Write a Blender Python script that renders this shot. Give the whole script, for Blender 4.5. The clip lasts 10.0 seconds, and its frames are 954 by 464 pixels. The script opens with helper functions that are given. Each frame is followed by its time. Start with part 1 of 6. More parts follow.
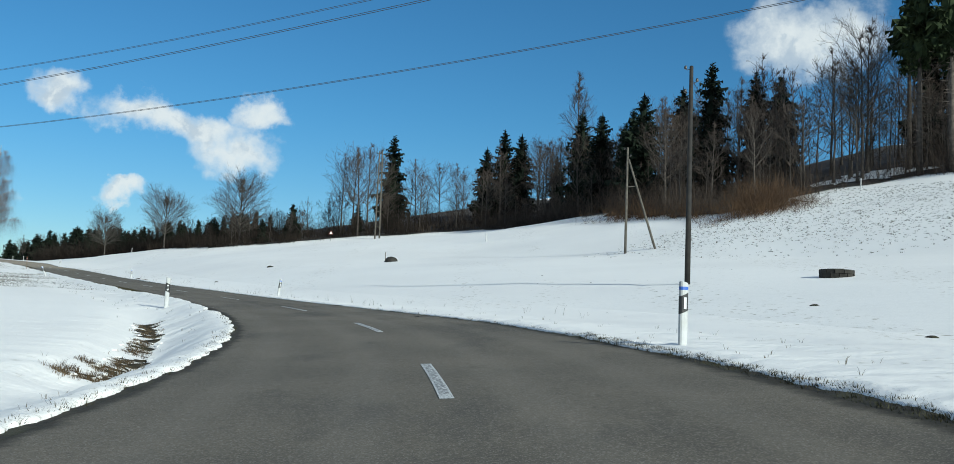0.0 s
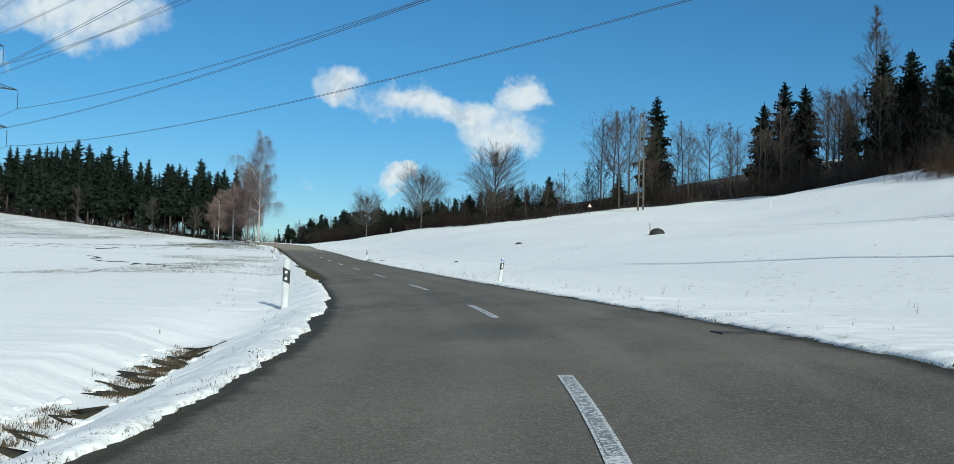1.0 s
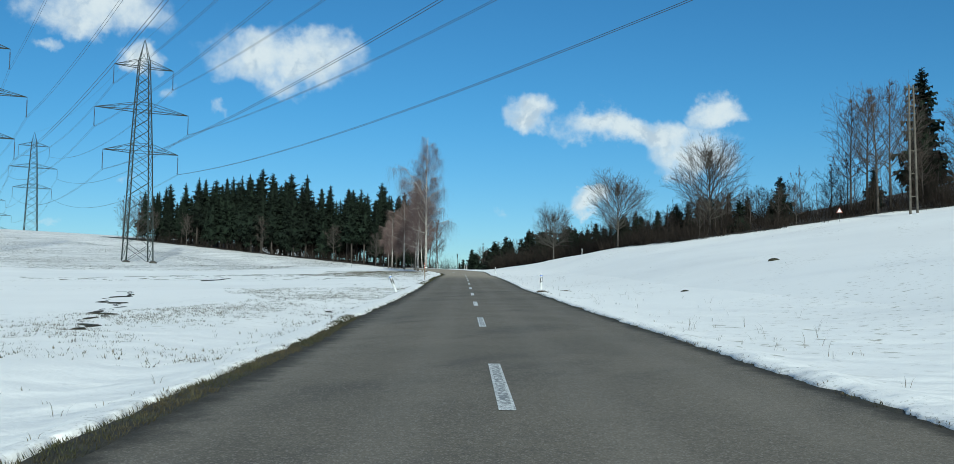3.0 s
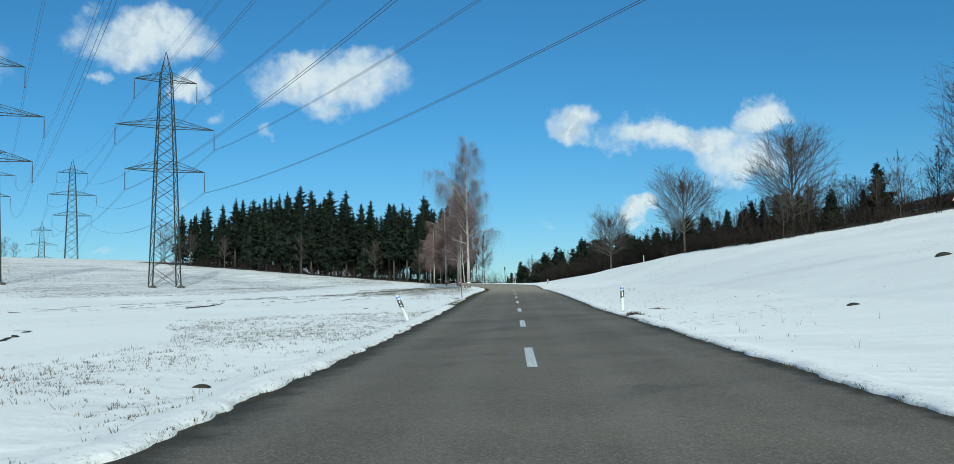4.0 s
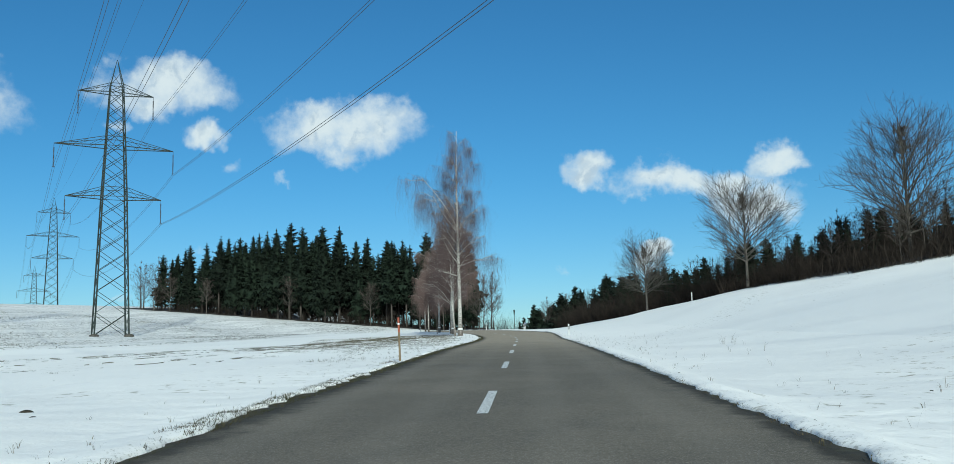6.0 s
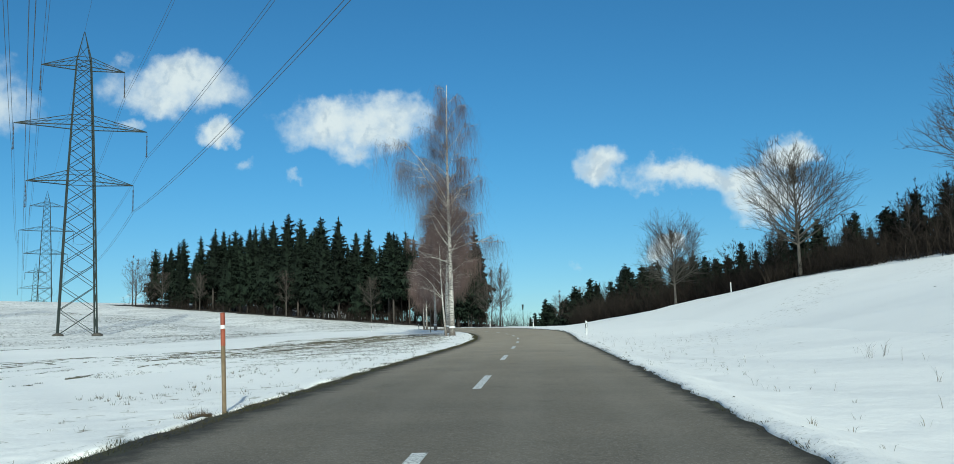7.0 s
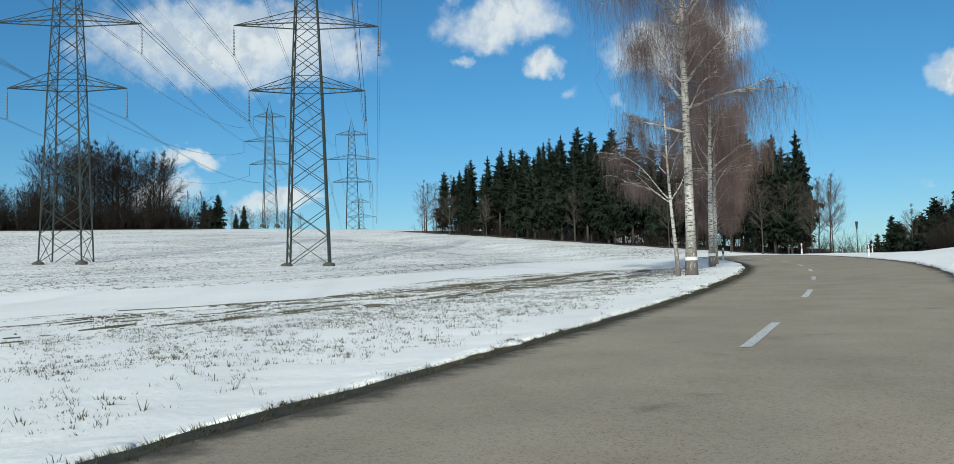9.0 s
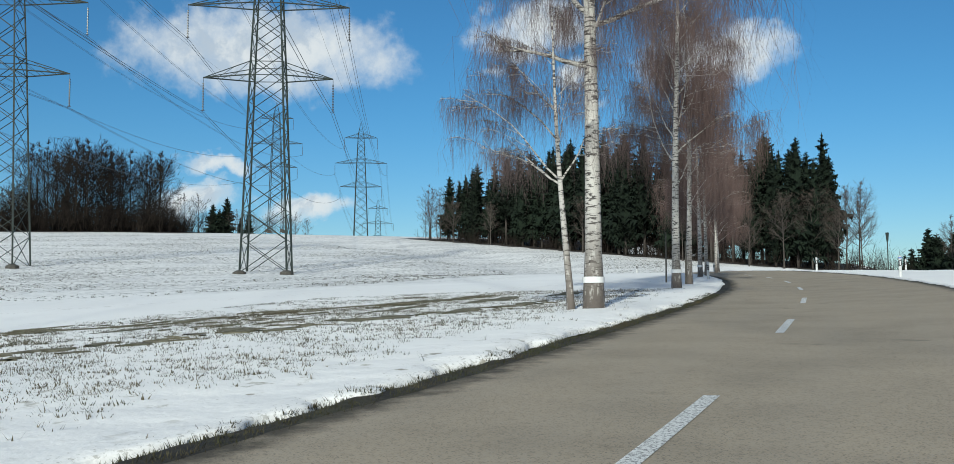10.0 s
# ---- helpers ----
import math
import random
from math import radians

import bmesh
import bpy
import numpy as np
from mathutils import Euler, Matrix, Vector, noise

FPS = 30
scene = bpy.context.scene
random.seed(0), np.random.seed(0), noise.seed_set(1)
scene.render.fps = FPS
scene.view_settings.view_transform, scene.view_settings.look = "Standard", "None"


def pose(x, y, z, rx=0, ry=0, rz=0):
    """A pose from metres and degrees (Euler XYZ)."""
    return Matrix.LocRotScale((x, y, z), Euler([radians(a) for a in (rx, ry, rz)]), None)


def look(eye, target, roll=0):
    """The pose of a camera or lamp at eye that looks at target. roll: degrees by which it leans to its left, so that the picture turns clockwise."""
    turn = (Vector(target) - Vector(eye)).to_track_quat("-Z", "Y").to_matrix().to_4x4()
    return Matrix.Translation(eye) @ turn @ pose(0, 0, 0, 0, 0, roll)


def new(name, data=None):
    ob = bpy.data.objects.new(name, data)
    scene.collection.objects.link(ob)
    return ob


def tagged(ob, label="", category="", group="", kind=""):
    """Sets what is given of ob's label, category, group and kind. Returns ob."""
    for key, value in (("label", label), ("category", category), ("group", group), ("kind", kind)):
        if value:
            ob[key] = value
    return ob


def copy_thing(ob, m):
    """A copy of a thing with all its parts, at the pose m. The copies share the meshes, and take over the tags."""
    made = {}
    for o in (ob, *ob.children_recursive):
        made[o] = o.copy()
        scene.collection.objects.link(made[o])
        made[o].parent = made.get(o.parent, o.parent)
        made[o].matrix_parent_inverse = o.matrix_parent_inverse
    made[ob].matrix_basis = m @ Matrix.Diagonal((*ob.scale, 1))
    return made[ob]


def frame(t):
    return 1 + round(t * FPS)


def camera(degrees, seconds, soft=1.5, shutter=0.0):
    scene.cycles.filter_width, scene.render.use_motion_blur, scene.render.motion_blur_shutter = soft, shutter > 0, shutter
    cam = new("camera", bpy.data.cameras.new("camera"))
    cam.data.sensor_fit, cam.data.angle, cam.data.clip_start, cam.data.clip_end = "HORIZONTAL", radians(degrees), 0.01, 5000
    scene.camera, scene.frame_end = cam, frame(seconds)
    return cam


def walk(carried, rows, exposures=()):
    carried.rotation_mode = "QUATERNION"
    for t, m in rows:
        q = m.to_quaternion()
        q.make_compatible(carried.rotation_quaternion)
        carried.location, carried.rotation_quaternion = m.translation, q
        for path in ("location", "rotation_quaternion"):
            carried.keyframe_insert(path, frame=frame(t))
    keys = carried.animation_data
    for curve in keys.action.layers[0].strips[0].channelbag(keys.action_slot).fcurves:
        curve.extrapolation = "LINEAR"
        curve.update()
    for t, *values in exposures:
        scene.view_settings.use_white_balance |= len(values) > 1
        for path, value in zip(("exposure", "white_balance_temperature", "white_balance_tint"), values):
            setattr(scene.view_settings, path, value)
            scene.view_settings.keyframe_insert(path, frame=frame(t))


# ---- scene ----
import itertools

# ---------------------------------------------------------------- camera and its drive
cam = camera(53.32, 10.0, soft=0.7)
PATH = [
    (0, 0.000, -0.000, 1.200, -0.000, 4.853, -2.211),
    (0.5, -0.280, 8.158, 1.473, 8.657, 3.908, -1.781),
    (1, -1.492, 16.147, 1.694, 15.952, 2.922, -1.536),
    (1.5, -3.479, 24.019, 1.925, 19.396, 2.960, -1.859),
    (2, -6.155, 31.820, 2.174, 24.630, 3.097, 0.104),
    (2.5, -9.411, 39.406, 2.422, 27.262, 3.713, -0.475),
    (3, -12.973, 46.912, 2.642, 27.626, 4.188, -0.592),
    (3.2, -14.572, 49.993, 2.751, 28.951, 4.334, -0.494),
    (4.3, -24.276, 68.294, 3.406, 30.681, 5.128, 1.422),
    (4.5, -25.962, 71.519, 3.526, 30.686, 5.181, 1.459),
    (5, -30.243, 79.784, 3.842, 30.433, 8.342, -2.921),
    (5.5, -34.346, 88.002, 4.168, 31.401, 7.982, 0.235),
    (5.7, -36.035, 91.348, 4.300, 31.494, 7.893, 1.137),
    (6.8, -45.437, 109.832, 5.134, 31.681, 7.829, 1.721),
    (7, -47.366, 113.604, 5.348, 32.365, 7.627, 1.671),
    (7.5, -51.929, 122.328, 5.761, 39.176, 5.482, 2.346),
    (8, -56.684, 131.306, 6.185, 45.627, 4.676, 1.989),
    (8.5, -61.616, 140.486, 6.524, 50.929, 2.245, 4.066),
    (9, -66.542, 149.573, 6.912, 51.878, 3.627, 1.272),
    (9.5, -71.336, 158.248, 7.295, 53.216, 4.229, 0.623),
    (10, -75.791, 166.169, 7.647, 53.544, 4.192, 0.295),
]
walk(cam, [(t, pose(x, y, z, 90 + pitch, roll, yaw)) for t, x, y, z, yaw, pitch, roll in PATH],
     exposures=[(0, 0.13, 6130, 1), (2.5, 0.08, 5900, -1), (4.5, 0.10, 5880, -3), (5.5, 0.10, 5880, -3), (7.0, 0.12, 6050, -3), (7.5, 0.03, 6090, -1), (8.0, 0.0, 6150, 1), (8.5, 0.06, 6200, 3), (9.0, 0.09, 6210, 3), (10, 0.07, 6220, 4)])

# ---------------------------------------------------------------- sky, sun, exposure
SUN_AZ, SUN_EL = -140.0, 21.5      # degrees anticlockwise from +y, and above the horizon
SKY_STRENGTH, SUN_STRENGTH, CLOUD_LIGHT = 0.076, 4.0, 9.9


def direction(az, el):
    a, e = radians(az), radians(el)
    return Vector((-math.sin(a) * math.cos(e), math.cos(a) * math.cos(e), math.sin(e)))


sun = new("sun", bpy.data.lights.new("sun", "SUN"))
sun.data.energy, sun.data.angle, sun.data.color = SUN_STRENGTH, radians(1.0), (1.0, 0.97, 0.87)
sun.matrix_world = look((0, 0, 200), Vector((0, 0, 200)) - direction(SUN_AZ, SUN_EL))

# cumulus puffs: azimuth, elevation, half width, half height in degrees
CLOUDS = [
    (24.7, 11.3, 1.6, 1.4), (19.4, 10.8, 3.4, 1.2), (16.0, 10.3, 2.6, 1.2), (13.1, 11.3, 1.4, 1.1),
    (14.7, 8.9, 2.5, 1.4), (39.2, 14.2, 4.6, 1.8), (49.9, 16.1, 4.2, 1.7), (47.2, 13.2, 1.5, 0.9),
    (52.8, 13.7, 1.1, 0.6), (45.8, 11.2, 1.0, 0.6), (43.4, 11.0, 0.9, 0.4),
    (48.3, 6.8, 0.9, 0.4), (21.3, 6.0, 1.3, 0.7), (26.2, 5.4, 0.9, 0.5), (52.1, 4.0, 1.0, 0.4),
    (66.4, 14.6, 8.2, 2.8), (69.3, 8.0, 2.2, 0.7), (70.1, 5.9, 2.2, 1.2), (63.5, 5.7, 2.9, 0.9),
    (-19.2, 16.3, 4.4, 2.4),
]


class Nodes:
    """A small helper that adds and wires nodes of one tree."""

    def __init__(self, tree):
        self.t = tree
        tree.nodes.clear()

    def n(self, kind, ins=None, **props):
        node = self.t.nodes.new(kind)
        for k, v in props.items():
            setattr(node, k, v)
        for k, v in (ins or {}).items():
            if isinstance(v, bpy.types.NodeSocket):
                self.t.links.new(v, node.inputs[k])
            else:
                node.inputs[k].default_value = v
        return node

    def math(self, op, a, b=0.0, c=0.0, clamp=False):
        return self.n("ShaderNodeMath", {0: a, 1: b, 2: c}, operation=op, use_clamp=clamp).outputs[0]

    def vec(self, op, a, b=(0, 0, 0)):
        node = self.n("ShaderNodeVectorMath", {0: a, 1: b}, operation=op)
        return node.outputs["Value" if op == "DOT_PRODUCT" else "Vector"]

    def scaled(self, v, k):
        return self.n("ShaderNodeVectorMath", {0: v, "Scale": k}, operation="SCALE").outputs["Vector"]

    def noise(self, vector, scale, detail=4.0, rough=0.55, colour=False):
        node = self.n("ShaderNodeTexNoise", {"Vector": vector, "Scale": scale, "Detail": detail, "Roughness": rough})
        return node.outputs["Color" if colour else 0]

    def step(self, v, lo, hi, out0=0.0, out1=1.0):
        return self.n("ShaderNodeMapRange", {0: v, 1: lo, 2: hi, 3: out0, 4: out1}, interpolation_type="SMOOTHSTEP").outputs[0]

    def mix(self, fac, a, b, blend="MIX"):
        node = self.n("ShaderNodeMix", data_type="RGBA", blend_type=blend)
        for k, v in ((0, fac), (6, a), (7, b)):
            if isinstance(v, bpy.types.NodeSocket):
                self.t.links.new(v, node.inputs[k])
            else:
                node.inputs[k].default_value = v if k == 0 else (*v, 1)
        return node.outputs[2]


def build_sky():
    world = bpy.data.worlds.new("sky")
    scene.world = world
    world.use_nodes = True
    g = Nodes(world.node_tree)
    sky = g.n("ShaderNodeTexSky", sky_type="NISHITA", sun_disc=False, sun_elevation=radians(SUN_EL),
              sun_rotation=radians(-SUN_AZ), altitude=600.0, air_density=1.0, dust_density=0.1, ozone_density=2.2)
    blue = g.n("ShaderNodeHueSaturation", {"Hue": 0.495, "Saturation": 1.12, "Value": 1.0, "Color": sky.outputs[0]}).outputs[0]
    ray = g.n("ShaderNodeTexCoord").outputs["Generated"]
    lift = g.n("ShaderNodeSeparateXYZ", {0: ray}).outputs[2]
    tint = g.mix(g.step(lift, 0.0, 0.22), (0.70, 0.87, 1.06), (0.57, 0.93, 1.15))
    blue = g.mix(1.0, blue, tint, "MULTIPLY")
    wob = g.scaled(g.vec("SUBTRACT", g.noise(ray, 13.0, 3.0, 0.5, True), (0.5, 0.5, 0.5)), 0.060)
    curl = g.scaled(g.vec("SUBTRACT", g.noise(ray, 42.0, 6.0, 0.6, True), (0.5, 0.5, 0.5)), 0.034)
    bent = g.vec("ADD", g.vec("ADD", ray, wob), curl)
    best = None
    for az, el, rx, ry in CLOUDS:
        c = direction(az, el)
        right = Vector((math.cos(radians(az)), math.sin(radians(az)), 0))
        up = right.cross(c)
        off = g.vec("SUBTRACT", bent, tuple(c))
        a = g.vec("DOT_PRODUCT", off, tuple(right / math.tan(radians(rx))))
        b = g.vec("DOT_PRODUCT", off, tuple(up / math.tan(radians(ry))))
        puff = g.math("SUBTRACT", 1.0 if rx > 1.25 else 0.5 if rx > 1.0 else 0.25, g.math("MULTIPLY_ADD", a, a, g.math("MULTIPLY", b, b)))
        best = puff if best is None else g.math("SMOOTH_MAX", best, puff, 0.35)
    front = g.math("GREATER_THAN", g.vec("DOT_PRODUCT", ray, tuple(direction(35, 5))), 0.1)
    fine = g.noise(ray, 38.0, 8.0, 0.60)
    dense = g.math("MULTIPLY_ADD", g.math("SUBTRACT", fine, 0.5), 1.6, best)
    cover = g.math("MULTIPLY", g.step(dense, -0.30, 1.10), front)
    # sunlit shoulders and greyer, bluish hollows of the puffs
    hollow = g.math("MULTIPLY", g.step(dense, 0.2, 0.9), g.step(g.noise(bent, 30.0, 5.0), 0.45, 0.62))
    tone = g.mix(hollow, (0.98, 0.99, 1.0), (0.70, 0.76, 0.84))
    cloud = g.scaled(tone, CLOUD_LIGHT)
    # unseen cumulus added over the rest of the sky to fill the shadows
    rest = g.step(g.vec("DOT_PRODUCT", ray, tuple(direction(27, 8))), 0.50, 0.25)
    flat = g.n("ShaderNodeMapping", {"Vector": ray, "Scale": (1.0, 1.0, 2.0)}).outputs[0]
    fill_clouds = g.step(g.noise(flat, 4.0, 7.0, 0.55), 0.46, 0.60)
    cover = g.math("MAXIMUM", cover, g.math("MULTIPLY", rest, fill_clouds))
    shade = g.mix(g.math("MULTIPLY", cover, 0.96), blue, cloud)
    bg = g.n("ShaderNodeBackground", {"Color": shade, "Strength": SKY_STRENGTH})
    out = g.n("ShaderNodeOutputWorld", {"Surface": bg.outputs[0]})
    return world


build_sky()

# ---------------------------------------------------------------- materials
AX = radians(28.6)     # heading of the straight


def material(name, colour_a, colour_b, scale=3.0, rough=0.8, bump=0.0, bump_scale=40.0, metal=0.0, spec=0.5, third=None, vary=0.0, detail=6.0):
    """Two colours mixed by noise in object metres, a larger stain, and fine relief."""
    m = bpy.data.materials.new(name)
    m.use_nodes = True
    g = Nodes(m.node_tree)
    at = g.n("ShaderNodeTexCoord").outputs["Object"]
    col = g.mix(g.step(g.noise(at, scale, detail), 0.35, 0.65), colour_a, colour_b)
    if third:
        col = g.mix(g.step(g.noise(at, scale * 0.17, 3.0), 0.5, 0.72), col, third)
    if vary:
        info = g.n("ShaderNodeObjectInfo").outputs["Random"]
        col = g.n("ShaderNodeHueSaturation", {"Hue": 0.5, "Saturation": 1.0, "Value": g.math("MULTIPLY_ADD", info, vary, 1 - vary / 2), "Color": col}).outputs[0]
    bsdf = g.n("ShaderNodeBsdfPrincipled", {"Base Color": col, "Roughness": rough, "Metallic": metal, "Specular IOR Level": spec})
    if bump:
        b = g.n("ShaderNodeBump", {"Strength": bump, "Distance": 0.02, "Height": g.noise(at, bump_scale, 5.0)})
        g.t.links.new(b.outputs[0], bsdf.inputs["Normal"])
    g.n("ShaderNodeOutputMaterial", {"Surface": bsdf.outputs[0]})
    return m


def snow_material():
    m = bpy.data.materials.new("spring_snow")
    m.use_nodes = True
    g = Nodes(m.node_tree)
    at = g.n("ShaderNodeTexCoord").outputs["Object"]
    big = g.noise(at, 0.05, 4.0)
    grain = g.noise(at, 7.0, 6.0, 0.65)
    col = g.mix(g.step(big, 0.35, 0.7), (0.92, 0.91, 0.88), (0.86, 0.85, 0.825))
    # thin places where old grass darkens the snow: along-slope streaks and scattered spots
    streak = g.n("ShaderNodeMapping", {"Vector": at, "Rotation": (0, 0, radians(-28.6)), "Scale": (0.30, 0.05, 0.2)}).outputs[0]
    zone = g.step(g.noise(streak, 0.45, 3.0), 0.50, 0.66)
    spots = g.step(g.noise(at, 2.6, 5.0, 0.6), 0.58, 0.68)
    col = g.mix(g.math("MULTIPLY", g.math("MULTIPLY", zone, spots), 0.75), col, (0.20, 0.17, 0.10))
    # thin snow over the upper field's ploughed, tussocky soil, with slope shade painted in
    along = g.vec("DOT_PRODUCT", at, (-math.sin(AX), math.cos(AX), 0.0))
    across = g.vec("DOT_PRODUCT", at, (math.cos(AX), math.sin(AX), 0.0))
    edge = g.math("MULTIPLY_ADD", g.math("SUBTRACT", g.noise(at, 0.06, 3.0), 0.5), 30.0, along)
    upper = g.math("MULTIPLY", g.step(edge, 222.0, 250.0), g.step(across, -14.0, -34.0))
    bare = g.math("MULTIPLY", g.step(g.noise(at, 1.7, 6.0, 0.7), 0.40, 0.62), g.step(g.noise(streak, 0.9, 3.0), 0.30, 0.62, 0.35, 1.0))
    col = g.mix(g.math("MULTIPLY", g.math("MULTIPLY", upper, bare), 0.80), col, (0.24, 0.235, 0.225))
    bits = g.step(g.noise(at, 5.5, 3.0), 0.72, 0.77)
    col = g.mix(g.math("MULTIPLY", bits, 0.45), col, (0.30, 0.27, 0.20))
    # road grit thrown onto the ragged edge
    grime = g.n("ShaderNodeAttribute", attribute_name="grime").outputs["Fac"]
    dirt = g.step(g.math("MULTIPLY_ADD", grime, 0.12, g.noise(at, 17.0, 6.0, 0.7)), 0.62, 0.72)
    col = g.mix(g.math("MULTIPLY", dirt, g.step(grime, 0.02, 0.25, 0.0, 0.5)), col, (0.22, 0.20, 0.165))
    bsdf = g.n("ShaderNodeBsdfPrincipled", {"Base Color": col, "Roughness": 0.75, "Specular IOR Level": 0.25})
    lumps = g.math("MULTIPLY_ADD", g.noise(at, 1.1, 4.0), 2.2, g.math("MULTIPLY_ADD", g.noise(at, 3.4, 5.0, 0.6), 1.3, grain))
    b = g.n("ShaderNodeBump", {"Strength": 0.22, "Distance": 0.06, "Height": lumps})
    g.t.links.new(b.outputs[0], bsdf.inputs["Normal"])
    g.n("ShaderNodeOutputMaterial", {"Surface": bsdf.outputs[0]})
    return m


def asphalt_material():
    m = bpy.data.materials.new("worn_asphalt")
    m.use_nodes = True
    g = Nodes(m.node_tree)
    at = g.n("ShaderNodeTexCoord").outputs["Object"]
    big = g.noise(at, 0.35, 4.0)
    col = g.mix(g.step(big, 0.35, 0.68), (0.132, 0.116, 0.092), (0.172, 0.150, 0.118))
    # the upper stretch is paler and warmer
    north = g.n("ShaderNodeSeparateXYZ", {0: at}).outputs[1]
    pale_upper = g.math("MULTIPLY", g.step(north, 116.0, 158.0), g.step(g.noise(at, 0.6, 4.0), 0.2, 0.7, 0.65, 1.0))
    col = g.mix(pale_upper, col, (0.395, 0.332, 0.248))
    # darker damp or patched places in the lower lanes
    patch = g.n("ShaderNodeMapping", {"Vector": at, "Rotation": (0, 0, radians(-25.0)), "Scale": (1.0, 0.35, 1.0)}).outputs[0]
    dark = g.math("MULTIPLY", g.step(g.noise(patch, 0.42, 5.0, 0.6), 0.50, 0.66), g.step(north, 125.0, 80.0, 0.0, 0.65))
    col = g.mix(dark, col, (0.072, 0.066, 0.057))
    stone = g.n("ShaderNodeTexVoronoi", {"Vector": at, "Scale": 85.0}).outputs["Color"]
    speck = g.n("ShaderNodeSeparateColor", {0: stone}).outputs[0]
    col = g.mix(g.step(speck, 0.70, 0.95, 0.0, 0.55), col, (0.32, 0.293, 0.25))
    col = g.mix(g.step(speck, 0.22, 0.05, 0.0, 0.5), col, (0.07, 0.067, 0.063))
    pits = g.step(g.noise(at, 14.0, 7.0, 0.75), 0.50, 0.62)
    col = g.mix(g.math("MULTIPLY", pits, g.math("MULTIPLY_ADD", pale_upper, -0.22, 0.34)), col, (0.06, 0.055, 0.047))
    # wheel tracks, polished a little paler, and oily lane middles
    lane = g.n("ShaderNodeAttribute", attribute_name="across").outputs["Fac"]
    lane = g.math("MULTIPLY_ADD", g.math("SUBTRACT", g.noise(at, 0.5, 3.0), 0.5), 0.5, g.math("ABSOLUTE", lane))
    wheel = g.math("MAXIMUM", g.step(g.math("ABSOLUTE", g.math("SUBTRACT", lane, 0.85)), 0.42, 0.10), g.step(g.math("ABSOLUTE", g.math("SUBTRACT", lane, 2.35)), 0.42, 0.10))
    col = g.mix(g.math("MULTIPLY", wheel, 0.09), col, (0.33, 0.30, 0.255))
    damp = g.step(g.noise(at, 0.9, 5.0, 0.6), 0.63, 0.74)
    col = g.mix(g.math("MULTIPLY", damp, 0.40), col, (0.085, 0.078, 0.068))
    # damp dirt washed over the rim
    rim = g.n("ShaderNodeAttribute", attribute_name="rim").outputs["Fac"]
    wash = g.math("MULTIPLY_ADD", g.math("SUBTRACT", g.noise(at, 2.2, 7.0, 0.68), 0.5), 1.6, rim)
    col = g.mix(g.step(wash, 0.25, 1.05, 0.0, 0.85), col, (0.030, 0.027, 0.021))
    bsdf = g.n("ShaderNodeBsdfPrincipled", {"Base Color": col, "Roughness": 0.85, "Specular IOR Level": 0.18})
    h = g.math("MULTIPLY_ADD", g.noise(at, 60.0, 3.0), 0.6, speck)
    b = g.n("ShaderNodeBump", {"Strength": 0.5, "Distance": 0.008, "Height": h})
    g.t.links.new(b.outputs[0], bsdf.inputs["Normal"])
    g.n("ShaderNodeOutputMaterial", {"Surface": bsdf.outputs[0]})
    return m


def paint_material(name="worn_lane_paint", loss=0.0):
    """White lane paint, rubbed through to the stones."""
    m = bpy.data.materials.new(name)
    m.use_nodes = True
    g = Nodes(m.node_tree)
    at = g.n("ShaderNodeTexCoord").outputs["Object"]
    worn = g.step(g.noise(at, 24.0 if loss else 38.0, 6.0, 0.7), 0.49 - loss, 0.58 - loss)
    col = g.mix(g.math("MULTIPLY", worn, 0.92), (0.72, 0.72, 0.69), (0.14, 0.135, 0.13))
    bsdf = g.n("ShaderNodeBsdfPrincipled", {"Base Color": col, "Roughness": 0.6})
    b = g.n("ShaderNodeBump", {"Strength": 0.3, "Distance": 0.004, "Height": g.noise(at, 90.0, 3.0)})
    g.t.links.new(b.outputs[0], bsdf.inputs["Normal"])
    g.n("ShaderNodeOutputMaterial", {"Surface": bsdf.outputs[0]})
    return m


def birch_bark_material():
    m = bpy.data.materials.new("birch_bark")
    m.use_nodes = True
    g = Nodes(m.node_tree)
    at = g.n("ShaderNodeTexCoord").outputs["Object"]
    flat = g.n("ShaderNodeMapping", {"Vector": at, "Scale": (3.2, 3.2, 15.0)}).outputs[0]
    scars = g.step(g.noise(flat, 1.3, 5.0, 0.62), 0.52, 0.58)
    height = g.n("ShaderNodeSeparateXYZ", {0: at}).outputs[2]
    foot = g.step(height, 3.2, 0.2)
    plates = g.step(g.noise(g.n("ShaderNodeMapping", {"Vector": at, "Scale": (7, 7, 1.6)}).outputs[0], 1.6, 4.0), 0.30, 0.50)
    col = g.mix(scars, (0.50, 0.475, 0.435), (0.06, 0.052, 0.048))
    col = g.mix(g.math("MULTIPLY", foot, plates), col, (0.13, 0.11, 0.095))
    bsdf = g.n("ShaderNodeBsdfPrincipled", {"Base Color": col, "Roughness": 0.75})
    b = g.n("ShaderNodeBump", {"Strength": 0.6, "Distance": 0.02, "Height": g.noise(flat, 4.0, 4.0)})
    g.t.links.new(b.outputs[0], bsdf.inputs["Normal"])
    g.n("ShaderNodeOutputMaterial", {"Surface": bsdf.outputs[0]})
    return m


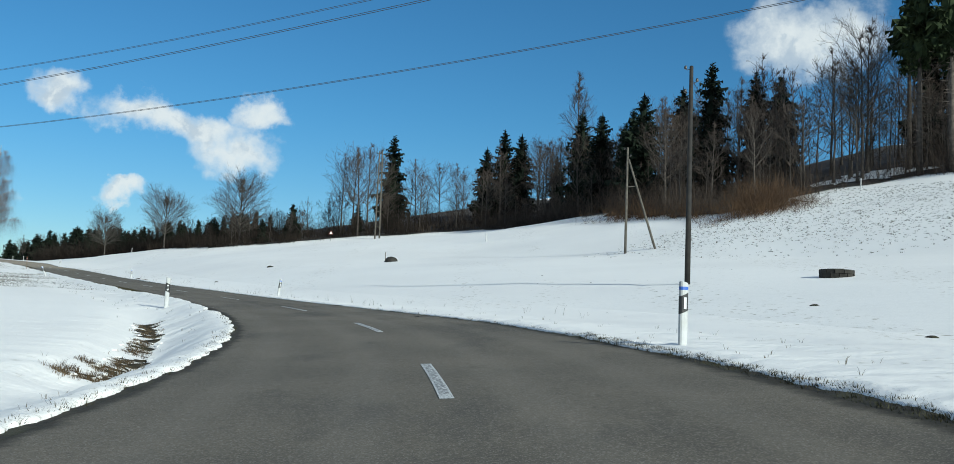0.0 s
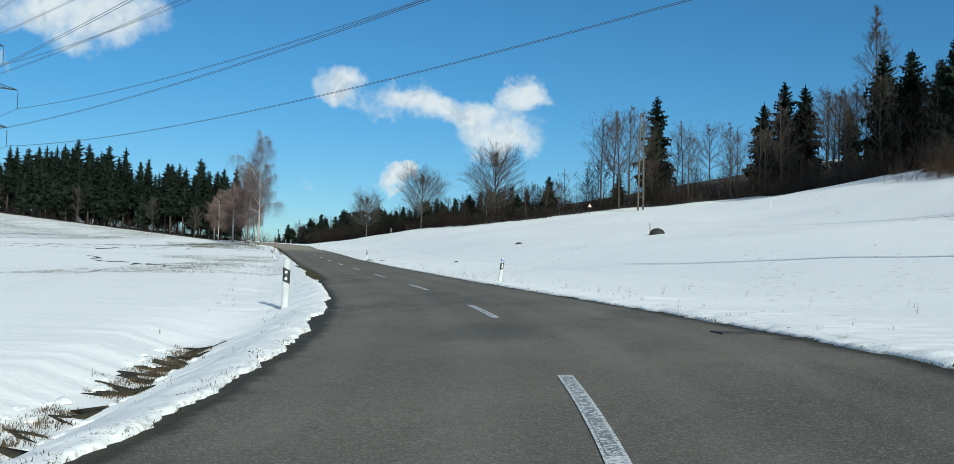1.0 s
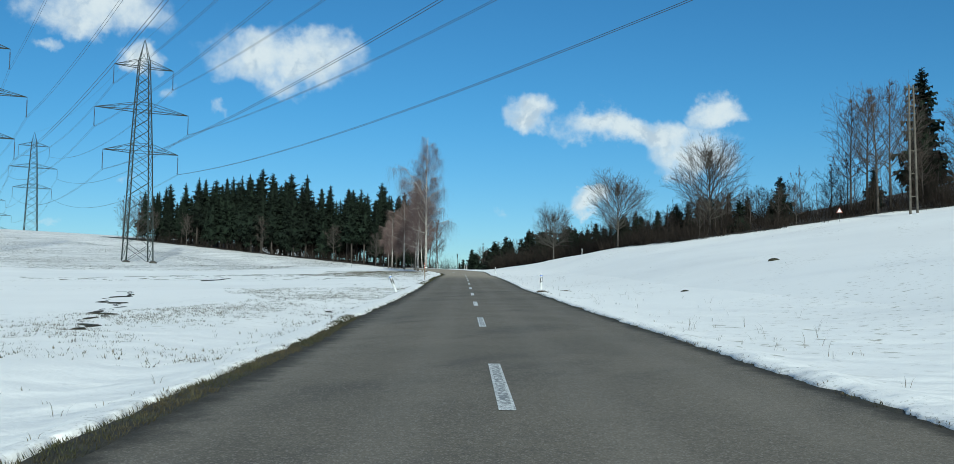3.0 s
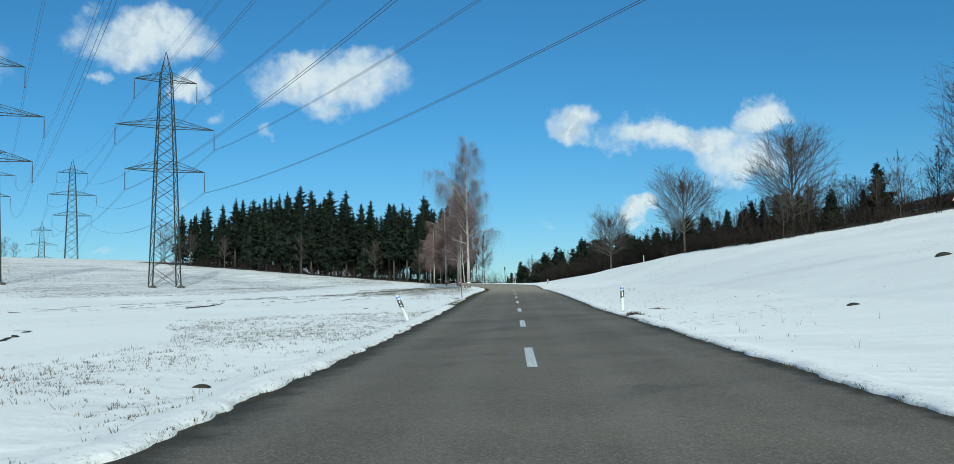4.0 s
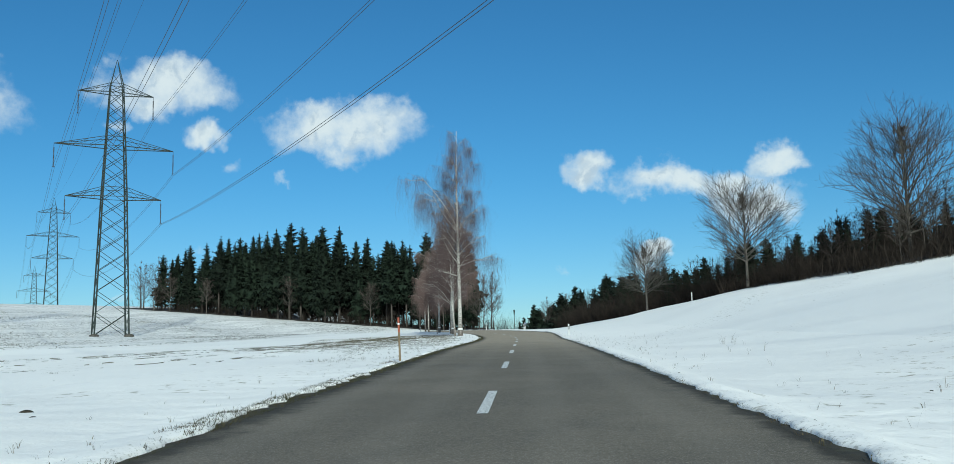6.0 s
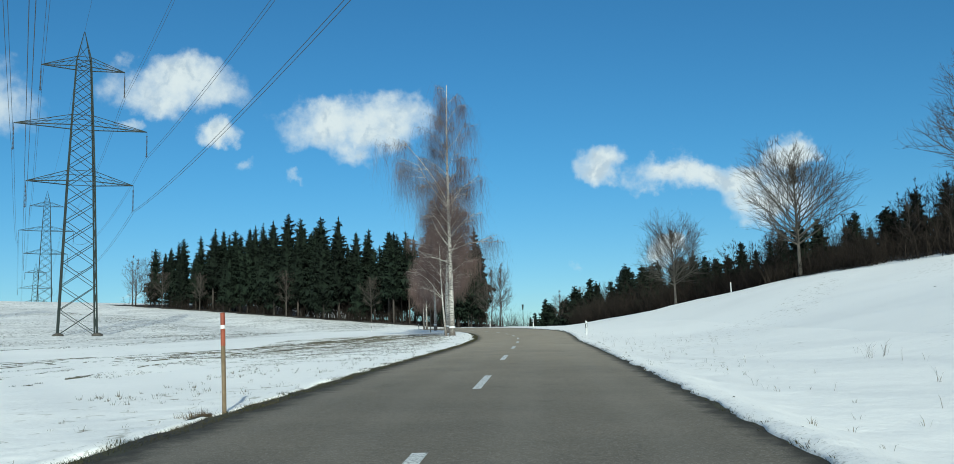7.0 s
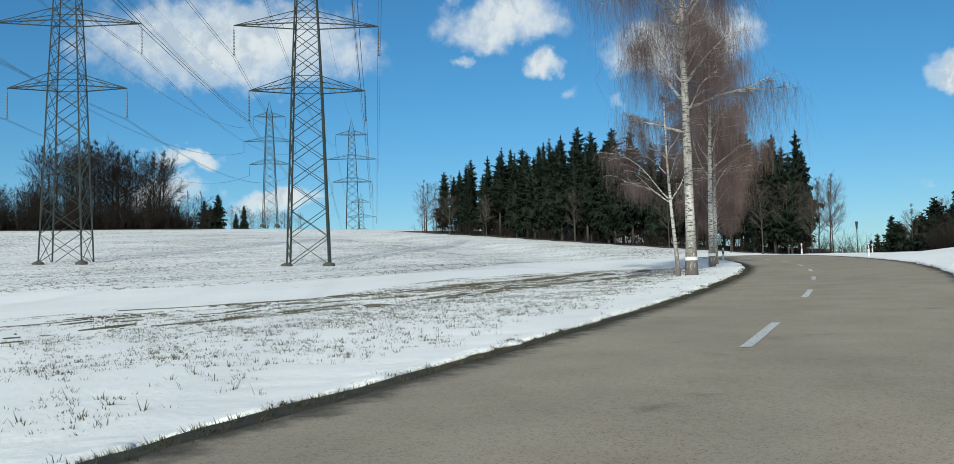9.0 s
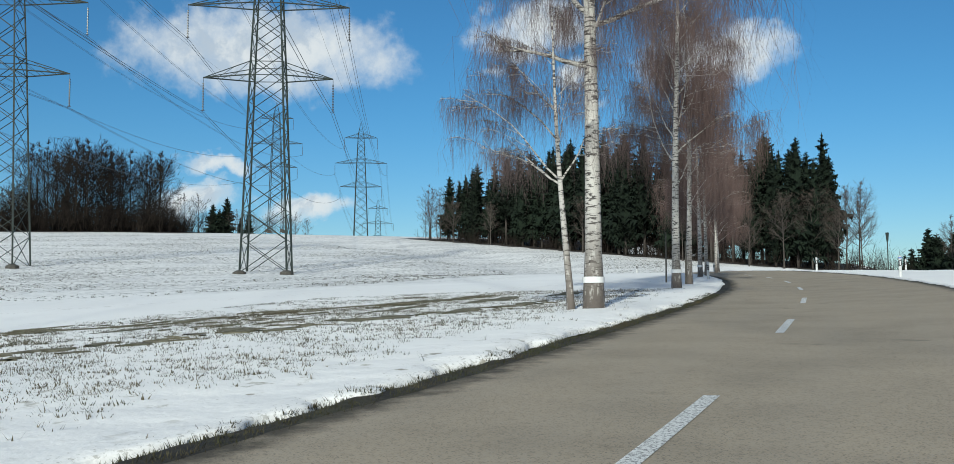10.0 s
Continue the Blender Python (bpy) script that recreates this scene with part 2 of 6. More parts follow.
SNOW = snow_material()
ASPHALT = asphalt_material()
PAINT = paint_material()
WORNPAINT = paint_material("rubbed_lane_paint", 0.06)
BIRCH = birch_bark_material()
EARTH = material("dark_verge_earth", (0.012, 0.010, 0.007), (0.030, 0.025, 0.014), 6.0, 0.95, 0.8, 18.0, third=(0.038, 0.038, 0.017))
LITTER = material("leaf_litter", (0.022, 0.016, 0.012), (0.045, 0.032, 0.022), 1.2, 0.95, 0.7, 6.0, third=(0.09, 0.085, 0.08))
TURF = material("flattened_turf", (0.085, 0.075, 0.042), (0.19, 0.175, 0.125), 5.0, 0.95, 0.9, 12.0, third=(0.065, 0.068, 0.032))
GRASS = material("winter_grass", (0.090, 0.076, 0.046), (0.052, 0.050, 0.028), 1.2, 0.9, vary=0.3)
VERGEGRASS = material("dark_verge_grass", (0.052, 0.043, 0.021), (0.036, 0.038, 0.015), 1.2, 0.9, vary=0.4, third=(0.105, 0.082, 0.042))
STRAW = material("dry_grass", (0.165, 0.145, 0.105), (0.085, 0.075, 0.055), 1.5, 0.9, vary=0.3)
NEEDLES = material("spruce_needles", (0.006, 0.011, 0.007), (0.013, 0.021, 0.012), 1.6, 0.9, vary=0.5, spec=0.2)
PINE = material("pine_needles", (0.018, 0.030, 0.012), (0.035, 0.05, 0.02), 1.4, 0.85, vary=0.3, spec=0.2)
BARK = material("grey_brown_bark", (0.048, 0.040, 0.034), (0.092, 0.078, 0.066), 3.0, 0.9, 0.6, 14.0, vary=0.35)
TWIGS = material("bare_twigs", (0.055, 0.042, 0.036), (0.100, 0.078, 0.066), 0.8, 0.9, vary=0.4, spec=0.2)
BIRCH_TWIGS = material("birch_twigs", (0.082, 0.058, 0.057), (0.135, 0.102, 0.098), 0.5, 0.85, spec=0.2)
BRUSH = material("brown_brush", (0.046, 0.037, 0.031), (0.085, 0.067, 0.055), 0.5, 0.95, vary=0.3, spec=0.1)
# darker copy of BRUSH: the far woods' shade is put into the colour
SHADE_BROWN = material("shaded_underwood", (0.016, 0.013, 0.011), (0.034, 0.027, 0.022), 0.5, 0.95, spec=0.1)
WILLOW = material("ochre_willow_shoots", (0.066, 0.041, 0.026), (0.125, 0.074, 0.040), 0.35, 0.9, spec=0.2)
STEEL = material("painted_tower_steel", (0.014, 0.022, 0.019), (0.026, 0.036, 0.031), 1.5, 0.65)
WIRE = material("aged_conductor", (0.03, 0.03, 0.033), (0.05, 0.05, 0.052), 2.0, 0.6)
GLASSY = material("insulator_glass", (0.025, 0.022, 0.022), (0.05, 0.045, 0.042), 3.0, 0.3)
FOOTING = material("dark_footing_concrete", (0.045, 0.042, 0.036), (0.085, 0.078, 0.066), 3.0, 0.9, 0.6, 16.0, third=(0.06, 0.04, 0.025))
PALEBARK = material("pale_grey_bark", (0.055, 0.050, 0.043), (0.10, 0.09, 0.077), 3.0, 0.9, 0.6, 14.0)
PALETWIGS = material("pale_bare_twigs", (0.046, 0.038, 0.034), (0.078, 0.066, 0.058), 0.8, 0.9, spec=0.2)
POLEWOOD = material("weathered_pole_wood", (0.075, 0.067, 0.054), (0.13, 0.118, 0.098), 2.5, 0.9, 0.5, 30.0, third=(0.09, 0.075, 0.06))
DARKPOLE = material("tarred_pole_wood", (0.010, 0.009, 0.008), (0.024, 0.021, 0.018), 2.5, 0.8, 0.5, 30.0)
WHITEPLASTIC = material("white_post_plastic", (0.52, 0.53, 0.53), (0.44, 0.45, 0.44), 5.0, 0.5, third=(0.34, 0.33, 0.30))
BLACKPLASTIC = material("black_post_band", (0.018, 0.018, 0.02), (0.03, 0.03, 0.03), 6.0, 0.5)
BLUETAPE = material("blue_tape", (0.03, 0.10, 0.42), (0.04, 0.13, 0.48), 6.0, 0.4)
REFLECTOR = material("reflector", (0.62, 0.63, 0.64), (0.75, 0.76, 0.77), 30.0, 0.2, metal=0.3)
REDPAINT = material("red_orange_paint", (0.30, 0.075, 0.035), (0.22, 0.05, 0.028), 5.0, 0.7)
STAKEWOOD = material("pale_stake_wood", (0.15, 0.108, 0.062), (0.215, 0.158, 0.095), 6.0, 0.85, 0.3, 40.0)
WHITEBAND = material("white_cloth_band", (0.75, 0.75, 0.74), (0.66, 0.66, 0.65), 8.0, 0.7)
STONE = material("dark_field_stone", (0.016, 0.015, 0.013), (0.036, 0.033, 0.028), 3.0, 0.95, 0.8, 9.0)
IRON = material("cast_iron", (0.03, 0.03, 0.03), (0.055, 0.052, 0.05), 9.0, 0.6, 0.3, 40.0, metal=0.6)

# ---------------------------------------------------------------- lie of the land
HEADINGS = [(-160, -14.00), (-40, -6.00), (0, 2.50), (8, 4.50), (14, 7.10), (20, 12.16), (32, 21.28), (44, 26.88), (56, 28.23), (80, 28.40), (170, 28.74), (188, 29.83), (200, 32.18), (212, 33.15), (240, 39.40), (280, 50.50), (330, 64.00), (400, 78.00), (520, 92.00)]
HEIGHTS = [(-160, -4.6), (0, 0.02), (14, 0.41), (26, 0.78), (50, 1.45), (86, 2.6), (110, 3.5), (134, 4.5), (158, 5.45),
           (182, 6.3), (218, 7.7), (245, 8.85), (270, 9.9), (290, 10.55), (330, 11.4), (380, 11.7), (440, 11.2), (520, 9.5)]
STEP = 1.0
S = np.arange(-160, 520 + STEP, STEP)
HD = np.radians(np.interp(S, *zip(*HEADINGS)))
CX = np.concatenate([[0], np.cumsum(-np.sin((HD[1:] + HD[:-1]) / 2) * STEP)])
CY = np.concatenate([[0], np.cumsum(np.cos((HD[1:] + HD[:-1]) / 2) * STEP)])
CX += -0.70 - np.interp(14, S, CX)
CY += 13.56 - np.interp(14, S, CY)
ZR = np.interp(S, *zip(*HEIGHTS))
ZR = np.convolve(np.pad(ZR, 8, mode="edge"), np.ones(17) / 17, "valid")
ZR[:8], ZR[-8:] = ZR[8], ZR[-9]


def road_z(s):
    return np.interp(s, S, ZR)


def smooth(v, a, b):
    k = np.clip((v - a) / (b - a), 0, 1)
    return k * k * (3 - 2 * k)


def bank(s):
    """Cross fall of the bend: its outside (right) is raised."""
    return 0.062 * np.exp(-((s - 8) / 24.0) ** 2)


def camber(s, d):
    """Rise of the surface across the road; the upper bend tilts its outside alone."""
    return bank(s) * np.clip(d, -6, 9) + 0.06 * smooth(s, 185, 208) * np.clip(d, 0, 9)


def at_road(s, d):
    """The point d metres to the right of the centre line at s."""
    h = np.interp(s, S, HD)
    return np.interp(s, S, CX) + d * np.cos(h), np.interp(s, S, CY) + d * np.sin(h)


def to_road(x, y):
    """The station and offset of the nearest place of the centre line."""
    x, y = np.atleast_1d(np.asarray(x, float)), np.atleast_1d(np.asarray(y, float))
    s, d = np.empty_like(x), np.empty_like(x)
    for i in range(0, len(x), 4000):
        j = slice(i, i + 4000)
        q = (x[j, None] - CX) ** 2 + (y[j, None] - CY) ** 2
        k = q.argmin(1)
        h = HD[k]
        dx, dy = x[j] - CX[k], y[j] - CY[k]
        s[j] = S[k] + (-np.sin(h) * dx + np.cos(h) * dy)
        side = np.cos(h) * dx + np.sin(h) * dy
        d[j] = np.sign(side) * np.sqrt(q[np.arange(len(k)), k])
    return s, d


def soft_max(a, b, k):
    m = np.maximum(a, b)
    return m + k * np.log(np.exp((a - m) / k) + np.exp((b - m) / k))


RIGHT_SLOPE = [(-60, 0.10), (40, 0.12), (110, 0.118), (150, 0.155), (175, 0.165), (200, 0.195), (224, 0.205), (246, 0.185), (290, 0.10), (350, 0.05), (450, 0.03)]


def hills(x, y):
    """The open country away from the road."""
    u = -x * math.sin(AX) + y * math.cos(AX)
    w = x * math.cos(AX) + y * math.sin(AX) - 11.7
    base = np.interp(np.clip(u + 2.7, -160, 520), S, ZR)
    wr = np.clip(w - 5, 0, 150)
    right = np.interp(u, *zip(*RIGHT_SLOPE)) * wr + 0.17 * np.clip(w - 47, 0, 90) * smooth(u, 160, 110)
    plane = 11.6 + 0.0735 * (u - 306) - 0.0725 * (w + 73)
    cap = np.where(u > 560, 37 - (u - 560) * 0.03, 37.0)
    plane = -soft_max(-plane, -cap, 3.0)
    plane = plane - 45 * smooth(u, 425, 540) * smooth(w, -110, -20)
    left = soft_max(base - 0.5, plane, 1.4)
    k = smooth(w, -12, 2)
    z = left * (1 - k) + (base + right) * k
    far = smooth(np.hypot(u - 150, w), 700, 1600)
    return z * (1 - far) + 5 * far


# distance of the snow's edge from the centre line, on the left and on the right
EDGE_LEFT = [(-60, 3.5), (0, 3.85), (8, 3.85), (12, 3.62), (15, 3.45), (18, 3.36), (21, 3.26), (24, 3.18), (27, 3.16), (31, 3.12), (60, 3.12), (105, 3.15), (124, 3.30), (136, 3.48), (150, 3.50), (162, 3.32), (182, 3.26), (200, 3.32), (250, 3.40)]
EDGE_RIGHT = [(-60, 3.7), (0, 4.02), (8, 3.98), (12, 3.92), (17, 3.78), (28, 3.98), (36, 3.78), (44, 3.62), (60, 3.44), (98, 3.44), (108, 3.24), (118, 3.36), (135, 3.44), (180, 3.56), (200, 4.25), (215, 4.6), (336, 4.6)]


def snow_edge(s, side):
    return np.interp(s, *zip(*(EDGE_LEFT if side < 0 else EDGE_RIGHT)))


def half_width(s, side):
    """Half the asphalt's width: a strip of dark turf is left between it and the snow."""
    if side < 0:
        turf = 0.10 + 0.22 * smooth(s, 50, 55) * smooth(s, 74, 66) + 0.24 * smooth(s, 118, 134) + 0.05 * smooth(s, 15, 6)
    else:
        turf = 0.07 + 0.16 * smooth(s, 18, 6)
    return snow_edge(s, side) - turf


def ground(x, y, s=None, d=None):
    """Height of the snow or soil at a place (without the road's own make-up)."""
    x, y = np.atleast_1d(np.asarray(x, float)), np.atleast_1d(np.asarray(y, float))
    if s is None:
        s, d = to_road(x, y)
    reach = 24 + 30 * smooth(s, 190, 250) * (d < 0)
    k = np.maximum(smooth(np.abs(d), 6, reach), smooth(s, 318, 350))
    away = np.abs(d) - np.where(d < 0, half_width(s, -1), half_width(s, 1))
    shoulder = np.where(d > 0, 0.24 * smooth(s, 45, 75), 0.26 * smooth(s, 205, 175))
    z = road_z(s) + camber(s, d) - shoulder * smooth(away, 0.15, 1.3)
    out = z * (1 - k) + hills(x, y) * k
    return out


def gz(x, y):
    return float(ground(x, y)[0])


def part(name, bm_or_data, mat, parent=None, label="", smooth_faces=False):
    """Links a bmesh (or ready mesh) as one mesh object, under a parent if given."""
    if isinstance(bm_or_data, bpy.types.Mesh):
        me = bm_or_data
    else:
        me = bpy.data.meshes.new(name)
        bm_or_data.to_mesh(me)
        bm_or_data.free()
    if mat and not me.materials:
        me.materials.append(mat)
    if smooth_faces:
        me.polygons.foreach_set("use_smooth", [True] * len(me.polygons))
    ob = new(name, me)
    if parent:
        ob.parent = parent
    if label:
        ob["label"] = label
    return ob


def mesh(name, verts, faces, mat=None, smooth_faces=False):
    me = bpy.data.meshes.new(name)
    me.from_pydata([tuple(map(float, v)) for v in verts], [], faces)
    if mat:
        me.materials.append(mat)
    if smooth_faces:
        me.polygons.foreach_set("use_smooth", [True] * len(me.polygons))
    me.update()
    return me


def grid_faces(rows, cols):
    return [(r * cols + c, r * cols + c + 1, (r + 1) * cols + c + 1, (r + 1) * cols + c) for r in range(rows - 1) for c in range(cols - 1)]


def fbm(x, y, scale, seed=0.0, octaves=4):
    """Cheap smooth noise for arrays, about -1 to 1."""
    rng = np.random.RandomState(int(seed * 1000) % 100000 + 7)
    out, amp, total = np.zeros_like(x), 1.0, 0.0
    for o in range(octaves):
        for _ in range(4):
            a, p = rng.uniform(0, 2 * np.pi), rng.uniform(0, 2 * np.pi)
            k = scale * 2 ** o * rng.uniform(0.7, 1.4)
            out += amp * np.sin(k * (x * np.cos(a) + y * np.sin(a)) + p + 1.3 * np.sin(k * 0.6 * (y * np.cos(a) - x * np.sin(a)) + p * 2))
        total += amp * 2.0
        amp *= 0.55
    return out / total


def build_ground():
    us = np.concatenate([np.arange(-420, -40, 30), np.arange(-40, 330, 2.5), np.arange(330, 620, 8), np.arange(620, 1000, 40), np.arange(1000, 3001, 250)])
    ws = np.concatenate([np.arange(-2400, -300, 175), np.arange(-300, -120, 7), np.arange(-120, 100, 2.5), np.arange(100, 220, 12), np.arange(220, 2001, 160)])
    U, W = np.meshgrid(us, ws + 11.7, indexing="ij")
    x = (-U * math.sin(AX) + W * math.cos(AX)).ravel()
    y = (U * math.cos(AX) + W * math.sin(AX)).ravel()
    s, d = to_road(x, y)
    z = ground(x, y, s, d)
    near = 1 - smooth(np.hypot(x + 60, y - 120), 200, 420)
    z += near * smooth(np.abs(d), 8, 18) * (0.16 * fbm(x, y, 0.09, 1, 3) + 0.05 * fbm(x, y, 0.9, 2, 2))
    z -= 0.75 * (1 - smooth(np.abs(d), 9.5, 13.5))
    ob = part("ground", mesh("ground", np.column_stack([x, y, z]), grid_faces(len(us), len(ws)), SNOW, True), None)
    tagged(ob, "snow-covered open fields rising to both sides of the road", "ground", kind="structure")


build_ground()


def ditch(s):
    """Depth of the ditch along the inside of the first bend, a mere hollow further on."""
    return 0.14 * smooth(s, 2, 10) * smooth(s, 190, 60) + 0.50 * smooth(s, 12, 19) * smooth(s, 41, 35)


def build_verge(name, side):
    """Snow beside the asphalt: a ragged, trodden edge, a shallow ditch and the foot of the field."""
    ss = np.concatenate([np.arange(-60, 2, 2.0), np.arange(2, 62, 0.12), np.arange(62, 235, 0.22), np.arange(235, 336, 1.5)])
    off = np.array([0.0, 0.02, 0.06, 0.12, 0.2, 0.32, 0.48, 0.7, 1.0, 1.4, 1.9, 2.5, 3.2, 4.1, 5.0, 6.0, 7.2, 8.6, 10.0, 11.5])
    A, B = np.meshgrid(ss, off, indexing="ij")
    hw = half_width(A, side)
    ragged = snow_edge(A, side) - hw + 0.07 * fbm(A, A * 0, 0.9, 3 + side, 3) + 0.06 * fbm(A, A * 0, 5.0, 4 + side, 4) + 0.035 * fbm(A, A * 0, 21.0, 33 + side, 2)
    if side < 0:      # thawed bays with turf, and a broad one by the stake
        for s0, deep, half in ((33.4, 0.24, 0.6), (34.4, 0.14, 0.4), (58, 0.14, 4.0), (139, 0.22, 2.5), (185, 0.25, 2.0)):
            ragged = ragged + deep * np.exp(-((A - s0) / half) ** 2)
        ragged = ragged + smooth(A, 112, 128) * (1 - smooth(A, 205, 220)) * (0.16 + 0.24 * fbm(A, A * 0, 1.6, 14, 3) + 0.14 * fbm(A, A * 0, 6.0, 15, 2)) + 0.30 * np.exp(-((A - 140.1) / 1.0) ** 2)
    D = hw + np.clip(ragged, 0.02, 1.2) * (1 - B / 14) + B
    x, y = at_road(A, side * D)
    x, y = x.ravel(), y.ravel()
    z = ground(x, y, A.ravel(), (side * D).ravel()).reshape(A.shape)
    lift = np.interp(off, [0, 0.02, 0.06, 0.2, 0.5, 1.1, 2.5, 11.5], [-0.05, 0.03, 0.055, 0.085, 0.11, 0.10, 0.06, 0.03]) * (1.0 if side < 0 else 0.75)
    z = z + lift
    if side < 0:
        z -= ditch(A) * np.exp(-((B - 2.0) / 0.75) ** 2) * (0.75 + 0.25 * fbm(A, B, 0.2, 9, 2))
    rough = smooth(B, 0.0, 0.25) * (1 - smooth(B, 9.0, 11.5))
    z += rough * (0.022 * fbm(A, B, 2.6, 5 + side, 4) + 0.028 * fbm(A, B, 0.5, 6 + side, 3) + 0.022 * fbm(A, B, 9.0, 36 + side, 3) * (1 - smooth(B, 1.5, 4.0)))
    z[:, -1] -= 0.25
    ob = part(name, mesh(name, np.column_stack([x, y, z.ravel()]), grid_faces(len(ss), len(off)) if side > 0 else [f[::-1] for f in grid_faces(len(ss), len(off))], SNOW, True), None)
    grime = ob.data.attributes.new("grime", "FLOAT", "POINT")
    grime.data.foreach_set("value", np.exp(-B / 0.30).ravel())
    tagged(ob, "old ragged snow along the edge of the asphalt", "snow bank", kind="structure")
    # dark soil and turf between asphalt and snow
    ds = np.array([-0.25, 0.0, 0.3, 0.8, 1.5, 2.6])
    A, B = np.meshgrid(ss, ds, indexing="ij")
    D = half_width(A, side) + B
    x, y = at_road(A, side * D)
    z = ground(x.ravel(), y.ravel(), A.ravel(), (side * D).ravel()).reshape(A.shape) + np.where(B < 0, -0.03, 0.0) + np.where(B > 0.1, 0.02 * fbm(A, B, 3.0, 8, 3) + 0.012, 0) - 0.16 * smooth(B, 0.45, 1.0)
    if side < 0:
        z -= ditch(A) * np.exp(-((B - 2.1) / 0.75) ** 2) * (0.75 + 0.25 * fbm(A, B, 0.2, 9, 2)) + 0.12 * smooth(B, 0.6, 1.2)
    ob = part("verge", mesh("verge", np.column_stack([x.ravel(), y.ravel(), z.ravel()]), grid_faces(len(ss), len(ds)) if side > 0 else [f[::-1] for f in grid_faces(len(ss), len(ds))], EARTH, True), None)
    tagged(ob, "strip of dark soil and turf beside the asphalt", "verge", kind="structure")


def build_road():
    ss = np.concatenate([np.arange(-60, -8, 2.0), np.arange(-8, 240, 0.4), np.arange(240, 336, 1.0)])
    f = np.array([-1, -0.97, -0.93, -0.87, -0.78, -0.65, -0.5, -0.33, -0.16, 0, 0.16, 0.33, 0.5, 0.65, 0.78, 0.87, 0.93, 0.97, 1])
    A, B = np.meshgrid(ss, f, indexing="ij")
    edge = 0.05 * fbm(A, A * 0, 1.7, 11, 4)
    D = np.where(B < 0, B * (half_width(A, -1) + edge), B * (half_width(A, 1) + edge))
    x, y = at_road(A, D)
    z = road_z(A) + camber(A, D) + 0.03 * (1 - np.abs(B))
    ob = part("road", mesh("road", np.column_stack([x.ravel(), y.ravel(), z.ravel()]), grid_faces(len(ss), len(f)), ASPHALT, True), None)
    rim = ob.data.attributes.new("rim", "FLOAT", "POINT")
    reach = np.where(B < 0, 0.30 + 0.45 * smooth(A, 44, 60), 0.40)
    rim.data.foreach_set("value", np.clip(1 - (1 - np.abs(B)) * 3.2 / reach, 0, 1).ravel())
    lane = ob.data.attributes.new("across", "FLOAT", "POINT")
    lane.data.foreach_set("value", D.ravel())
    tagged(ob, "worn grey asphalt country road bending and climbing gently", "road", kind="structure")

    def stripe(name, s0, s1, d0, d1, lift=0.036):
        st = np.linspace(s0, s1, 9)
        v = []
        for q in st:
            for dd in (d0, d1):
                px, py = at_road(q, dd)
                v.append((float(px), float(py), float(road_z(q) + camber(q, dd)) + lift))
        top = [(2 * i, 2 * i + 1, 2 * i + 3, 2 * i + 2) for i in range(8)]
        part(name, mesh(name, v, top, PAINT), None, ob)
        if name == "lane_dash" and s0 < 70:
            inner = []
            for q in np.linspace(s0 + 0.35, s1 - 0.10, 9):
                for dd in (d0 + 0.028, d1 - 0.028):
                    px, py = at_road(q, dd)
                    inner.append((float(px), float(py), float(road_z(q) + camber(q, dd)) + lift + 0.004))
            part("worn_core", mesh("worn_core", inner, top, WORNPAINT), None, ob)

    for k in range(-2, 26):
        stripe("lane_dash", 10.0 + 11.963 * k, 14.0 + 11.963 * k, -0.075, 0.075)
    for s0, d0, d1 in ((36.15, -3.10, -2.80), (108.05, 3.0, 3.30)):
        stripe("edge_mark", s0 - 0.03, s0 + 0.03, d0, d1, 0.012)
    return ob


road = build_road()
build_verge("snow_edge_left", -1)
build_verge("snow_edge_right", 1)

# ---------------------------------------------------------------- what lies under a place


def surface():
    from mathutils.bvhtree import BVHTree
    v, f = [], []
    for ob in scene.objects:
        if ob.type == "MESH" and ob.name.split(".")[0] in ("ground", "snow_edge_left", "snow_edge_right", "road", "verge"):
            k = len(v)
            v += [tuple(p.co) for p in ob.data.vertices]
            f += [tuple(i + k for i in p.vertices) for p in ob.data.polygons]
    return BVHTree.FromPolygons(v, f)


TREE = surface()


def drop(x, y, sink=0.0):
    """The place on the built ground under or over (x, y)."""
    hit = TREE.ray_cast(Vector((x, y, 400)), Vector((0, 0, -1)))[0]
    return Vector((x, y, (hit.z if hit else gz(x, y)) - sink))


def from_axes(u, w):
    """A place given along and across the straight."""
    v = w + 11.7
    return -u * math.sin(AX) + v * math.cos(AX), u * math.cos(AX) + v * math.sin(AX)


def place_on_road_side(s, d):
    x, y = at_road(s, d)
    return float(x), float(y)


def root(name, at, label, category, group="", turn=0.0, kind=""):
    ob = new(name)
    ob.empty_display_size = 0.2
    ob.matrix_world = Matrix.Translation(at) @ Matrix.Rotation(turn, 4, "Z")
    return tagged(ob, label, category, group, kind)


